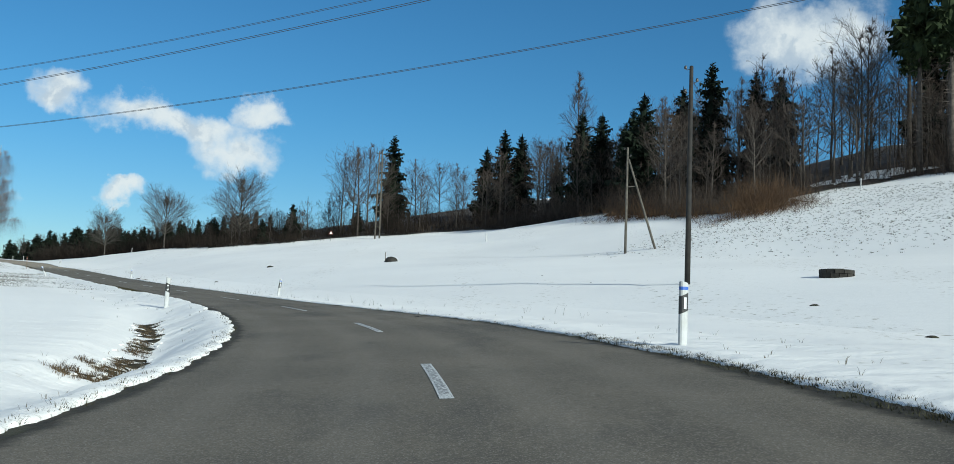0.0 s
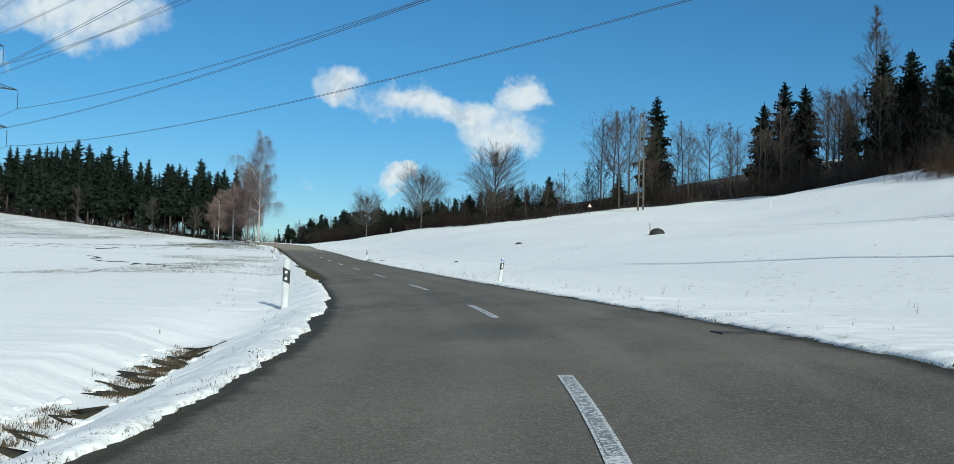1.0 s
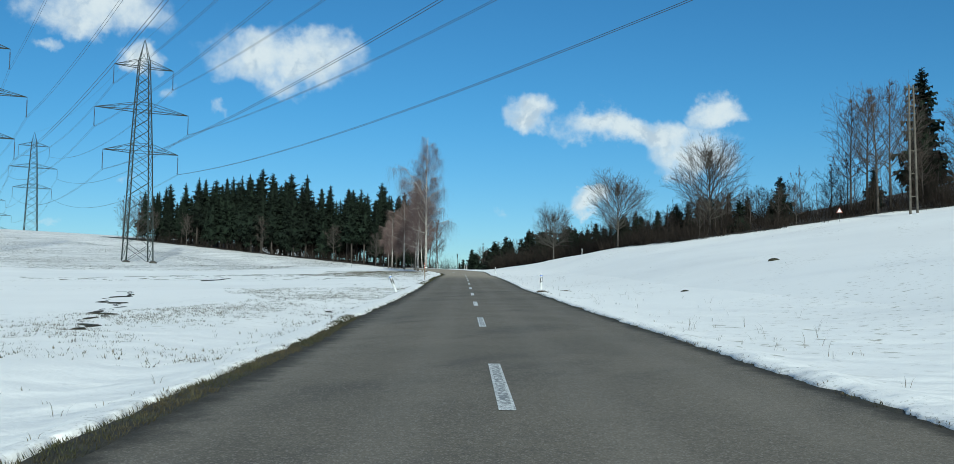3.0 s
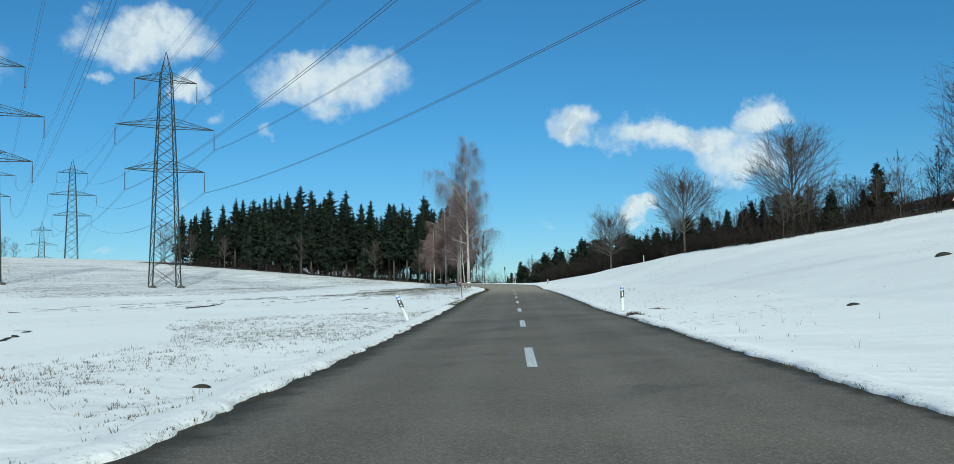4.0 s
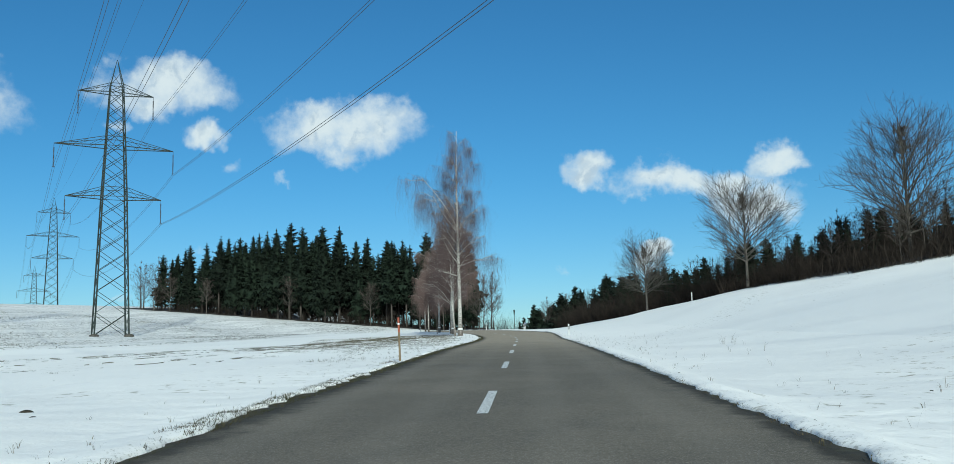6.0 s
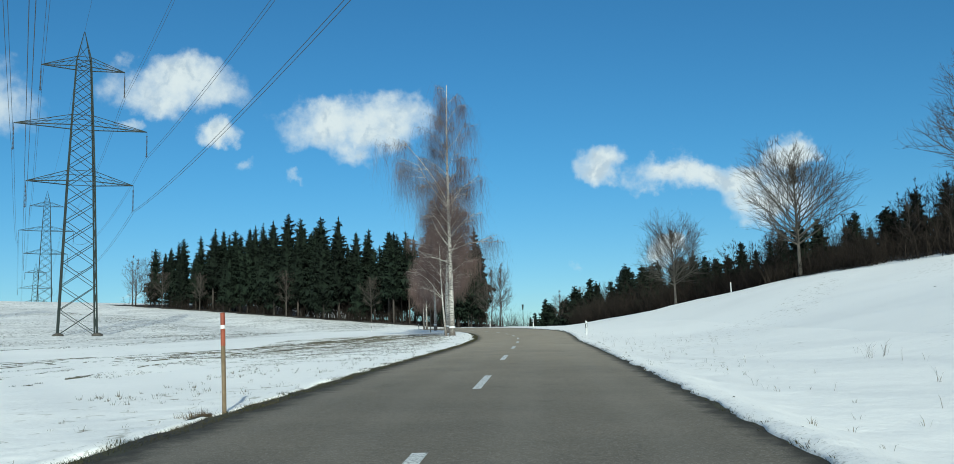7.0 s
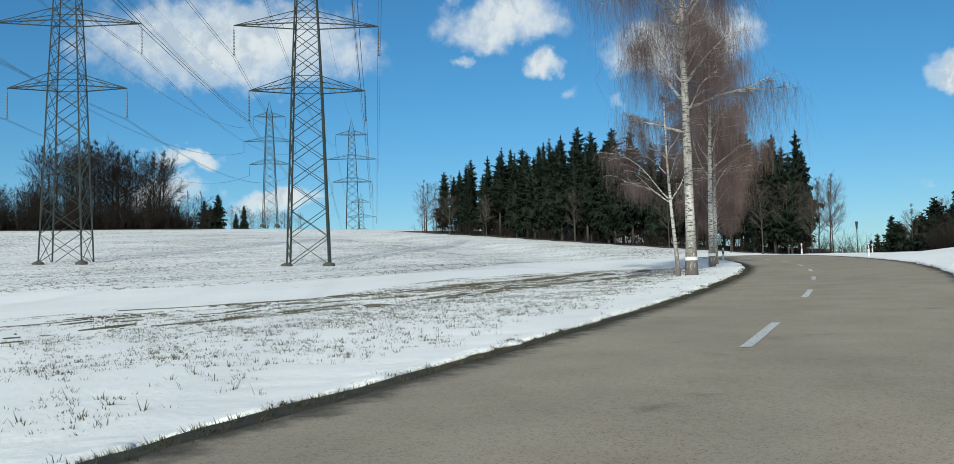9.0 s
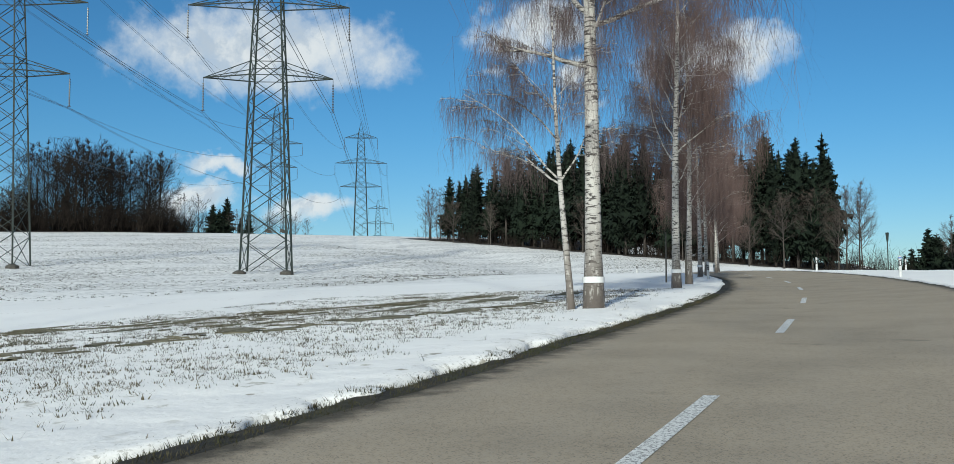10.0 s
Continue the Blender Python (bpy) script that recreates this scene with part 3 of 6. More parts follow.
# ---------------------------------------------------------------- shapes
class Shape:
    """Collects vertices and faces of one mesh."""

    def __init__(self):
        self.v, self.f = [], []

    def tube(self, pts, radii, sides=5, cap=True):
        k = len(self.v)
        n = len(pts)
        ref = Vector((0.31, 0.87, 0.38))
        for i in range(n):
            t = (pts[min(i + 1, n - 1)] - pts[max(i - 1, 0)])
            t = t.normalized() if t.length > 1e-9 else Vector((0, 0, 1))
            a = t.cross(ref)
            a = a.normalized() if a.length > 1e-4 else t.orthogonal().normalized()
            b = t.cross(a)
            for j in range(sides):
                q = 2 * math.pi * j / sides
                self.v.append(pts[i] + (a * math.cos(q) + b * math.sin(q)) * radii[i])
        for i in range(n - 1):
            for j in range(sides):
                j2 = (j + 1) % sides
                self.f.append((k + i * sides + j, k + i * sides + j2, k + (i + 1) * sides + j2, k + (i + 1) * sides + j))
        if cap:
            self.f.append(tuple(k + (n - 1) * sides + j for j in range(sides)))
            self.f.append(tuple(k + j for j in reversed(range(sides))))
        return self

    def bar(self, a, b, r, sides=4):
        return self.tube([Vector(a), Vector(b)], [r, r], sides)

    def ribbon(self, pts, widths, side):
        k = len(self.v)
        for p, w in zip(pts, widths):
            self.v += [p - side * w, p + side * w]
        for i in range(len(pts) - 1):
            self.f.append((k + 2 * i, k + 2 * i + 1, k + 2 * i + 3, k + 2 * i + 2))
        return self

    def tri(self, a, b, c):
        k = len(self.v)
        self.v += [a, b, c]
        self.f.append((k, k + 1, k + 2))

    def box(self, lo, hi, taper=1.0):
        k = len(self.v)
        (x0, y0, z0), (x1, y1, z1) = lo, hi
        cx, cy = (x0 + x1) / 2, (y0 + y1) / 2
        for z, q in ((z0, 1.0), (z1, taper)):
            for x, y in ((x0, y0), (x1, y0), (x1, y1), (x0, y1)):
                self.v.append(Vector((cx + (x - cx) * q, cy + (y - cy) * q, z)))
        self.f += [tuple(k + i for i in q) for q in ((0, 3, 2, 1), (4, 5, 6, 7), (0, 1, 5, 4), (1, 2, 6, 5), (2, 3, 7, 6), (3, 0, 4, 7))]
        return self

    def loft(self, rings, cap=True):
        k, n = len(self.v), len(rings[0])
        for r in rings:
            self.v += [Vector(p) for p in r]
        for i in range(len(rings) - 1):
            for j in range(n):
                j2 = (j + 1) % n
                self.f.append((k + i * n + j, k + i * n + j2, k + (i + 1) * n + j2, k + (i + 1) * n + j))
        if cap:
            self.f.append(tuple(k + (len(rings) - 1) * n + j for j in range(n)))
            self.f.append(tuple(k + j for j in reversed(range(n))))
        return self

    def mesh(self, name, mat, smooth_faces=False):
        return mesh(name, self.v, self.f, mat, smooth_faces)


def rand_dir(rng, up=0.0):
    v = Vector((rng.gauss(0, 1), rng.gauss(0, 1), rng.gauss(0, 1) + up))
    return v.normalized()


# ---------------------------------------------------------------- trees
def conifer_meshes(seed, height, spread, bare=0.10, mat=NEEDLES, step=0.0155):
    """Trunk and needle crown of a spruce: short ragged branches set close together, with hanging sprays."""
    rng = random.Random(seed)
    trunk = Shape()
    lean = Vector((rng.uniform(-0.2, 0.2), rng.uniform(-0.2, 0.2), 0))
    r0 = height * 0.011
    trunk.tube([Vector((0, 0, -0.6)), Vector((0, 0, height * 0.3)), lean * 0.5 + Vector((0, 0, height * 0.7)), lean + Vector((0, 0, height))],
               [r0 * 1.25, r0 * 0.9, r0 * 0.45, 0.015], 6)
    for _ in range(int(26 * bare * 4)):      # dead stubs under the crown
        z = height * bare * rng.uniform(0.25, 1.1)
        a = rng.uniform(0, 6.283)
        L = rng.uniform(0.6, 1.9)
        trunk.ribbon([Vector((0, 0, z)), Vector((math.cos(a) * L, math.sin(a) * L, z - L * rng.uniform(0.0, 0.4)))], [0.03, 0.012], Vector((0, 0, 1)))
    crown = Shape()
    z = height * bare
    gap = rng.uniform(0, 6.28)
    while z < height * 0.985:
        t = (z / height - bare) / (1 - bare)
        reach = spread * (1 - t) ** 0.66 * rng.uniform(0.60, 1.12) * (1 + 0.13 * math.sin(11 * t + seed) + 0.10 * math.sin(29 * t + 2 * seed)) + 0.16
        if t < 0.2:
            reach *= 0.55 + 2.2 * t
        count = 4 + int(4 * (1 - t))
        start = rng.uniform(0, 6.28)
        for b in range(count):
            a = start + b * 6.283 / count + rng.uniform(-0.4, 0.4)
            if rng.random() < 0.10 + 0.12 * math.sin(a + gap + 7 * t):
                continue
            L = reach * rng.uniform(0.55, 1.15)
            out = Vector((math.cos(a), math.sin(a), 0))
            side = Vector((-math.sin(a), math.cos(a), 0))
            droop = -0.35 * max(0.0, t - 0.62) * 2.2 + 0.30 * (1 - t)
            base = lean * (z / height) + Vector((0, 0, z + rng.uniform(-0.5, 0.5)))
            spine = [base + out * (L * q) + Vector((0, 0, L * (0.14 * q - droop * q * q * (1.2 - 0.35 * q)))) for q in (0.08, 0.42, 0.74, 1.0)]
            for i in range(3):
                p, q2 = spine[i], spine[i + 1]
                wide = L * (0.22, 0.27, 0.18)[i] + 0.16
                tip = p.lerp(q2, 1.2)
                for sgn in (-1, 1):
                    fan = side * sgn * wide * rng.uniform(0.6, 1.4)
                    hang = Vector((0, 0, -wide * rng.uniform(0.5, 1.6) * (1.1 - 0.6 * t)))
                    crown.tri(p, tip, p.lerp(q2, rng.uniform(0.35, 0.75)) + fan + hang + out * wide * 0.4)
                if i == 1:
                    crown.tri(p, p.lerp(q2, 0.8), p.lerp(q2, 0.5) + Vector((rng.uniform(-0.2, 0.2), rng.uniform(-0.2, 0.2), -wide * rng.uniform(1.0, 2.0))))
        z += height * step * rng.uniform(0.75, 1.25) * (0.8 + 0.4 * (1 - t))
    core = []
    for t in (0.06, 0.2, 0.38, 0.55, 0.72, 0.88, 0.96):
        q = bare + (1 - bare) * t
        rr = spread * (1 - t) ** 0.85 * min(0.46, 0.1 + 2.2 * t)
        core.append([lean * q + Vector((rr * math.cos(a * 0.785) * rng.uniform(0.65, 1.3), rr * math.sin(a * 0.785) * rng.uniform(0.65, 1.3), q * height + rng.uniform(-0.4, 0.4))) for a in range(8)])
    crown.loft(core)
    top = lean + Vector((0, 0, height))
    for k in range(4):
        d = rand_dir(rng)
        crown.tri(top + Vector((0, 0, 0.35)), top + Vector((d.x, d.y, 0)) * 0.25 - Vector((0, 0, 0.8)), top - Vector((d.y, -d.x, 0)) * 0.2 - Vector((0, 0, 0.9)))
    return trunk.mesh("trunk", BARK, True), crown.mesh("crown", mat)


def leafless_meshes(seed, height, spread, bole, limbs, subs, wide_at=0.45, steep=0.55, wobble=0.10, twig_w=0.016, thick=0.0105, bark=BARK, twig_mat=TWIGS, spray_n=5):
    """A leafless broadleaf tree: tapered trunk, limbs that rise to the crown's outline, forked branches and fine sprays of twigs."""
    rng = random.Random(seed)
    wood, fine = Shape(), Shape()
    r0 = height * thick
    n = 9
    trunk, wob = [], Vector((0, 0, 0))
    for i in range(n + 1):
        if i > 2:
            wob = wob + Vector((rng.uniform(-1, 1), rng.uniform(-1, 1), 0)) * height * wobble * 0.06
        trunk.append(Vector((wob.x, wob.y, -0.5 if i == 0 else height * 0.97 * i / n)))
    wood.tube(trunk, [r0 * (1.35 if i == 0 else 1.05 - 0.99 * (i / n) ** 0.8) + 0.012 for i in range(n + 1)], 7)

    def along(path, q):
        k = min(int(q * (len(path) - 1)), len(path) - 2)
        return path[k].lerp(path[k + 1], q * (len(path) - 1) - k)

    def outline(q):
        """Crown radius at a share of the crown's height."""
        q = min(max(q, 0.0), 1.0)
        return spread * (math.sin(math.pi * 0.5 * min(q / wide_at, 1.0) * 0.8 + 0.35) if q < wide_at else math.sqrt(max(0.0, 1 - ((q - wide_at) / (1 - wide_at)) ** 2.2)))

    def grow(start, way, length, k, lift):
        pts, d = [start], way.normalized()
        for _ in range(k):
            d = (d + rand_dir(rng) * wobble + Vector((0, 0, lift))).normalized()
            pts.append(pts[-1] + d * length / k)
        return pts

    def turned(d, open_by):
        side = rand_dir(rng)
        side = side - d * side.dot(d)
        side = side.normalized() if side.length > 1e-4 else d.orthogonal().normalized()
        return (d * math.cos(open_by) + side * math.sin(open_by)).normalized()

    def spray(pts, count, length, w):
        for _ in range(count):
            q = rng.uniform(0.2, 0.999)
            p = along(pts, q)
            d = (pts[-1] - pts[0]).normalized()
            way = turned(d, rng.uniform(0.35, 0.85)) + Vector((0, 0, 0.15))
            L = length * rng.uniform(0.55, 1.15) * (1.15 - 0.5 * q)
            m = p + way * L * 0.5
            e = m + (way + rand_dir(rng) * 0.3 + Vector((0, 0, 0.1))).normalized() * L * 0.5
            fine.ribbon([p, m, e], [w, w * 0.75, w * 0.3], rand_dir(rng))
            for _ in range(2):
                b = m.lerp(e, rng.uniform(-0.6, 0.8))
                fine.ribbon([b, b + (way * 0.9 + rand_dir(rng) * 0.7).normalized() * L * 0.45], [w * 0.6, w * 0.2], rand_dir(rng))

    for k in range(limbs):
        q = (k + rng.random()) / limbs
        zf = bole + (0.93 - bole) * q ** 1.15
        p = along(trunk, zf / 0.97)
        a = k * 2.4 + rng.uniform(-0.35, 0.35)
        up = steep * (0.55 + 1.5 * q) * rng.uniform(0.8, 1.25)
        rise_q = min(1.0, q + 0.22)
        reach = outline(rise_q) * rng.uniform(0.78, 1.06) + 0.3
        limb = grow(p, Vector((math.cos(a), math.sin(a), up)), reach * math.sqrt(1 + up * up) * 0.95, 6 if spray_n > 4 else 4, 0.07 * steep)
        r = r0 * (0.46 - 0.30 * q)
        wood.tube(limb, [max(r * (1 - 0.9 * i / (len(limb) - 1)), 0.010) for i in range(len(limb))], 4 if spray_n > 4 else 3, False)
        L1 = reach * math.sqrt(1 + up * up)
        for j in range(subs):
            q2 = 0.18 + 0.80 * (j + rng.random()) / subs
            b0 = along(limb, q2)
            d = (limb[-1] - limb[0]).normalized()
            L2 = L1 * (0.74 - 0.42 * q2) * rng.uniform(0.7, 1.2)
            br = grow(b0, turned(d, rng.uniform(0.45, 0.85)) + Vector((0, 0, 0.12)), L2, 3 if spray_n > 4 else 2, 0.06 * steep)
            wood.tube(br, [max(r * 0.42 * (1 - 0.25 * i), 0.008) for i in range(len(br))], 3, False)
            spray(br, spray_n, max(L2 * 0.62, height * 0.045), twig_w)
        spray(limb[2:], spray_n, max(L1 * 0.30, height * 0.03), twig_w)
    spray(trunk[-4:], 3, height * 0.06, twig_w)
    return wood.mesh("trunk", bark, True), fine.mesh("crown", twig_mat)


def birch_meshes(seed, height, spread, limbs, hang, lean=(0, 0), r0=None, twig_w=0.008, low=0.22, form=(0.7, 1.0, 0.9, 0.6, 0.35, 0.15), rise=1.25, arms=(), long_twigs=1.0, twig_mat=None):
    """A weeping birch: pale trunk, rising limbs that arch over, and long hanging reddish twigs.
    arms: main limbs as (height, azimuth in degrees, reach, rise)."""
    rng = random.Random(seed)
    trunk, wood, fine = Shape(), Shape(), Shape()
    r0 = r0 or height * 0.0125
    n = 14
    path = []
    for i in range(n + 1):
        q = i / n
        path.append(Vector((lean[0] * q * height + 0.012 * height * math.sin(3.1 * q + seed) * q, lean[1] * q * height + 0.010 * height * math.sin(4.0 * q + 2 * seed) * q,
                            -0.4 if i == 0 else height * q)))
    trunk.tube(path, [r0 * (1.35 if i == 0 else 1.0) * (1 - 0.93 * (i / n) ** 0.9) + 0.012 for i in range(n + 1)], 12)

    def along(p, q):
        k = min(int(q * (len(p) - 1)), len(p) - 2)
        return p[k].lerp(p[k + 1], q * (len(p) - 1) - k)

    tips = []

    def limb(start, a, length, r, depth, up=None):
        pts = [start]
        lift = up if up is not None else rise if depth == 0 else rng.uniform(-0.15, 0.5)
        d = Vector((math.cos(a), math.sin(a), lift)).normalized()
        k = 7 if depth == 0 else 4
        for i in range(k):
            bow = 0.07 - 0.20 * i / k * (1.5 if depth else 1.0)
            d = (d + rand_dir(rng) * 0.17 + Vector((0, 0, bow))).normalized()
            pts.append(pts[-1] + d * length / k)
        wood.tube(pts, [max(r * (1 - 0.80 * i / k), 0.006) for i in range(k + 1)], 6 if depth == 0 else 3, False)
        tips.append((pts, length * (1.0, 1.3, 1.5)[depth]))
        if depth < 2:
            for _ in range(5 if depth == 0 else 3):
                limb(along(pts, rng.uniform(0.25, 0.97)), a + rng.uniform(-1.2, 1.2), length * rng.uniform(0.28, 0.48), r * 0.40, depth + 1)

    for z, az, reach, up in arms:
        limb(along(path, z / height), radians(az), reach * math.sqrt(1 + up * up), r0 * 0.42 * (1 - 0.6 * z / height), 0, up)
    for k in range(limbs):
        q = low + (0.97 - low) * ((k + rng.random()) / limbs)
        reach = spread * float(np.interp(q, [0.1, 0.3, 0.55, 0.75, 0.88, 1.0], form)) * rng.uniform(0.6, 1.15) + 0.3
        limb(along(path, q), k * 2.4 + rng.uniform(-0.5, 0.5), reach * 1.15, r0 * (0.26 - 0.18 * q), 0)
    sizes = list(itertools.accumulate(t[1] for t in tips))
    for _ in range(hang):
        pts = rng.choices(tips, cum_weights=sizes)[0][0]
        p = along(pts, rng.uniform(0.2, 0.999))
        L = (0.4 + 2.6 * rng.random() ** 1.3) * long_twigs * (0.6 + 0.4 * height / 20)
        L = min(L, max(0.4, p.z - 2.2))
        a = rng.uniform(0, 6.283)
        out = Vector((math.cos(a), math.sin(a), 0))
        bend = Vector((rng.gauss(0, 0.10), rng.gauss(0, 0.10), 0)) * L
        q1 = p + out * L * rng.uniform(0.06, 0.20) + Vector((0, 0, L * rng.uniform(-0.10, 0.10)))
        q2 = q1 + out * L * 0.07 + bend + Vector((0, 0, -L * 0.36))
        q3 = q2 - bend * 0.8 + Vector((0, 0, -L * 0.34))
        q4 = q3 + bend * 0.6 + Vector((0, 0, -L * 0.25))
        flat = Vector((-math.sin(a + 0.7), math.cos(a + 0.7), 0))
        fine.ribbon([p, q1, q2, q3, q4], [twig_w * 1.2, twig_w, twig_w * 0.8, twig_w * 0.6, twig_w * 0.3], flat)
        for _ in range(2):
            b = q1.lerp(q3, rng.random())
            w = (out * rng.uniform(-0.5, 0.7) + Vector((0, 0, -0.8)) + rand_dir(rng) * 0.35) * L * rng.uniform(0.18, 0.34)
            fine.ribbon([b, b + w], [twig_w * 0.6, twig_w * 0.25], flat)
    return trunk.mesh("trunk", BIRCH, True), wood.mesh("branchwork", BIRCH, True), fine.mesh("crown", twig_mat or BIRCH_TWIGS)


def make_tree(name, meshes, at, label, category, group, turn=0.0, size=1.0):
    ob = root(name, at, label, category, group)
    ob.matrix_world = Matrix.Translation(at) @ Matrix.Rotation(turn, 4, "Z") @ Matrix.Scale(size, 4)
    for me in meshes:
        part(me.name.split(".")[0], me, None, ob)
    return ob


def brush_mesh(name, places, height, mat, seed, stems=5, w=0.018, lean=0.5):
    """Thicket of bare shoots: many thin bent stems with side shoots, one piece of stuff."""
    rng = random.Random(seed)
    sh = Shape()
    for x, y, k in places:
        p0 = drop(x, y, 0.1)
        for _ in range(stems):
            h = height * k * rng.uniform(0.45, 1.1)
            b = p0 + Vector((rng.uniform(-0.9, 0.9), rng.uniform(-0.9, 0.9), 0))
            d = Vector((rng.gauss(0, lean), rng.gauss(0, lean), 1.5)).normalized()
            m = b + d * h * 0.55
            e = m + (d + rand_dir(rng) * 0.35).normalized() * h * 0.5
            side = Vector((rng.gauss(0, 1), rng.gauss(0, 1), 0)).normalized()
            sh.ribbon([b, m, e], [w, w * 0.7, w * 0.3], side)
            for _ in range(6):
                q = b.lerp(m, rng.uniform(0.3, 1.0)) if rng.random() < 0.5 else m.lerp(e, rng.random())
                t = q + (d * 0.7 + rand_dir(rng) * 0.8).normalized() * h * rng.uniform(0.15, 0.35)
                sh.ribbon([q, t], [w * 0.55, w * 0.2], rand_dir(rng))
    return sh.mesh(name, mat)


rng = random.Random(11)
# two rows of variants, shared by all copies
SPRUCE = [conifer_meshes(100 + i, 30.0, 4.5 + 0.6 * (i % 4), (0.08, 0.20, 0.32, 0.14)[i % 4]) for i in range(8)]
YOUNG_SPRUCE = [conifer_meshes(200 + i, 18.0, 3.8 + 0.35 * i, 0.03, step=0.0135) for i in range(3)]
BUSHY = [conifer_meshes(230 + i, 10.0, 2.7 + 0.4 * i, 0.02, step=0.022) for i in range(3)]
BARE = [leafless_meshes(300 + i, 22.0, 4.3 + 0.5 * i, 0.24 + 0.05 * (i % 3), 22, 8, 0.45, 0.80, 0.15, 0.019) for i in range(4)]
SLIM = [leafless_meshes(320, 22.0, 2.6, 0.30, 30, 8, 0.30, 0.80, 0.15, 0.019)]
COPSE = [leafless_meshes(340 + i, 22.0, 5.0 + 0.6 * i, 0.16, 14, 5, 0.5, 0.8, 0.16, 0.045, spray_n=3) for i in range(3)]
# far trees with shade put into their bark and twig colour
SHADED = [leafless_meshes(360 + i, 22.0, 5.2 + 0.6 * i, 0.14, 18, 6, 0.5, 0.8, 0.15, 0.060, bark=SHADE_BROWN, twig_mat=SHADE_BROWN, spray_n=3) for i in range(3)]
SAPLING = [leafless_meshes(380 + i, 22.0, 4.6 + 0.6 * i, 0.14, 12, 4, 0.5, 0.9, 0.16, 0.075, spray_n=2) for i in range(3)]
# saplings in the same colour with shade in it
SHADED_SAPLING = [leafless_meshes(390 + i, 22.0, 5.0 + 0.6 * i, 0.14, 12, 4, 0.5, 0.9, 0.16, 0.085, bark=SHADE_BROWN, twig_mat=SHADE_BROWN, spray_n=2) for i in range(3)]
ROUND = [leafless_meshes(400 + i, 13.5, 5.7 + 0.4 * i, 0.18 + 0.08 * i, 46, 10, 0.42, 0.70, 0.08, 0.0150, 0.017, PALEBARK, PALETWIGS, 7) for i in range(2)]

# left wood behind the field: tall dark spruces in four rows, bare trees at both ends
def plant(name, variants, x, y, size, label, category, group):
    p = drop(x, y, 0.25)
    make_tree(name, rng.choice(variants), p, label, category, group, rng.uniform(0, 6.28), size)


for row in range(3):
    x = -333.0 + row * 3
    while x < -192 - row * 2:
        plant("spruce", SPRUCE, x + rng.uniform(-1.5, 1.5), 345 + row * 9 + rng.uniform(-3.5, 3.5) + (x + 337) * -0.03, (rng.uniform(0.74, 1.02) + 0.10 * math.sin(x * 0.09 + row) + 0.05 * math.sin(x * 0.41)) * (1.05 if x < -215 else 0.88) * float(np.interp(x, [-336, -322, -302], [0.55, 0.78, 1.0])),
              "tall dark green spruce in a dense wood", "tree", "spruces of the field wood")
        x += rng.uniform(2.9, 4.6)
for x, y, k in ((-344, 352, 1.0), (-349, 360, 1.0), (-341, 343, 0.85), (-348, 347, 0.9)):
    plant("bare_tree", COPSE, x, y, k, "leafless grey broadleaf tree at the edge of a spruce wood", "tree", "bare trees by the field wood")
for x, y, k in ((-192, 338, 0.8), (-188, 344, 0.85), (-186, 338, 0.6), (-196, 334, 0.75), (-190, 352, 0.9), (-187, 348, 0.75), (-204, 333, 0.6), (-225, 336, 0.65), (-260, 337, 0.7), (-300, 337, 0.62), (-318, 336, 0.7)):
    plant("bare_tree", BARE, x, y, k, "leafless grey broadleaf tree at the edge of a spruce wood", "tree", "bare trees by the field wood")

for x, y, k in ((-331, 340, 0.72), (-337, 348, 0.86), (-327, 336, 0.6), (-340, 342, 0.66), (-335, 337, 0.5)):
    plant("bare_tree", COPSE, x, y, k, "spreading leafless tree at the end of the spruce wood", "tree", "bare trees by the field wood")

# treeline up the right-hand slope
FRONT = [(20, 99), (66, 92), (78, 89.5), (84, 84), (88, 71), (94, 69), (105, 71.5), (120, 75), (150, 80), (165, 77), (176, 64), (182, 57), (185, 46), (196, 33.5), (220, 29), (245, 23.5), (290, 15), (330, 9), (376, 0), (400, -5)]


def front(u):
    return float(np.interp(u, *zip(*FRONT)))


u = 24.0
while u < 178:
    for row in range(5 if u < 110 else 4):
        w = front(u) + 5 + row * 8.5 + rng.uniform(-3, 3)
        if rng.random() < (0.06 if u > 160 else 0.20 if u > 130 else 0.03 if u < 86 else 0.11):
            plant("spruce", YOUNG_SPRUCE, *from_axes(u + rng.uniform(-2, 2), w), rng.uniform(0.7, 1.15), "dark green spruce among bare hillside trees", "tree", "hillside spruces")
        else:
            plant("bare_tree", BARE if row < 2 else COPSE, *from_axes(u + rng.uniform(-2, 2), w), rng.uniform(0.5, 0.8) * (1 + 0.09 * row), "leafless brown-grey tree on the wooded slope", "tree", "bare hillside trees")
    u += rng.uniform(4.5, 6.5)
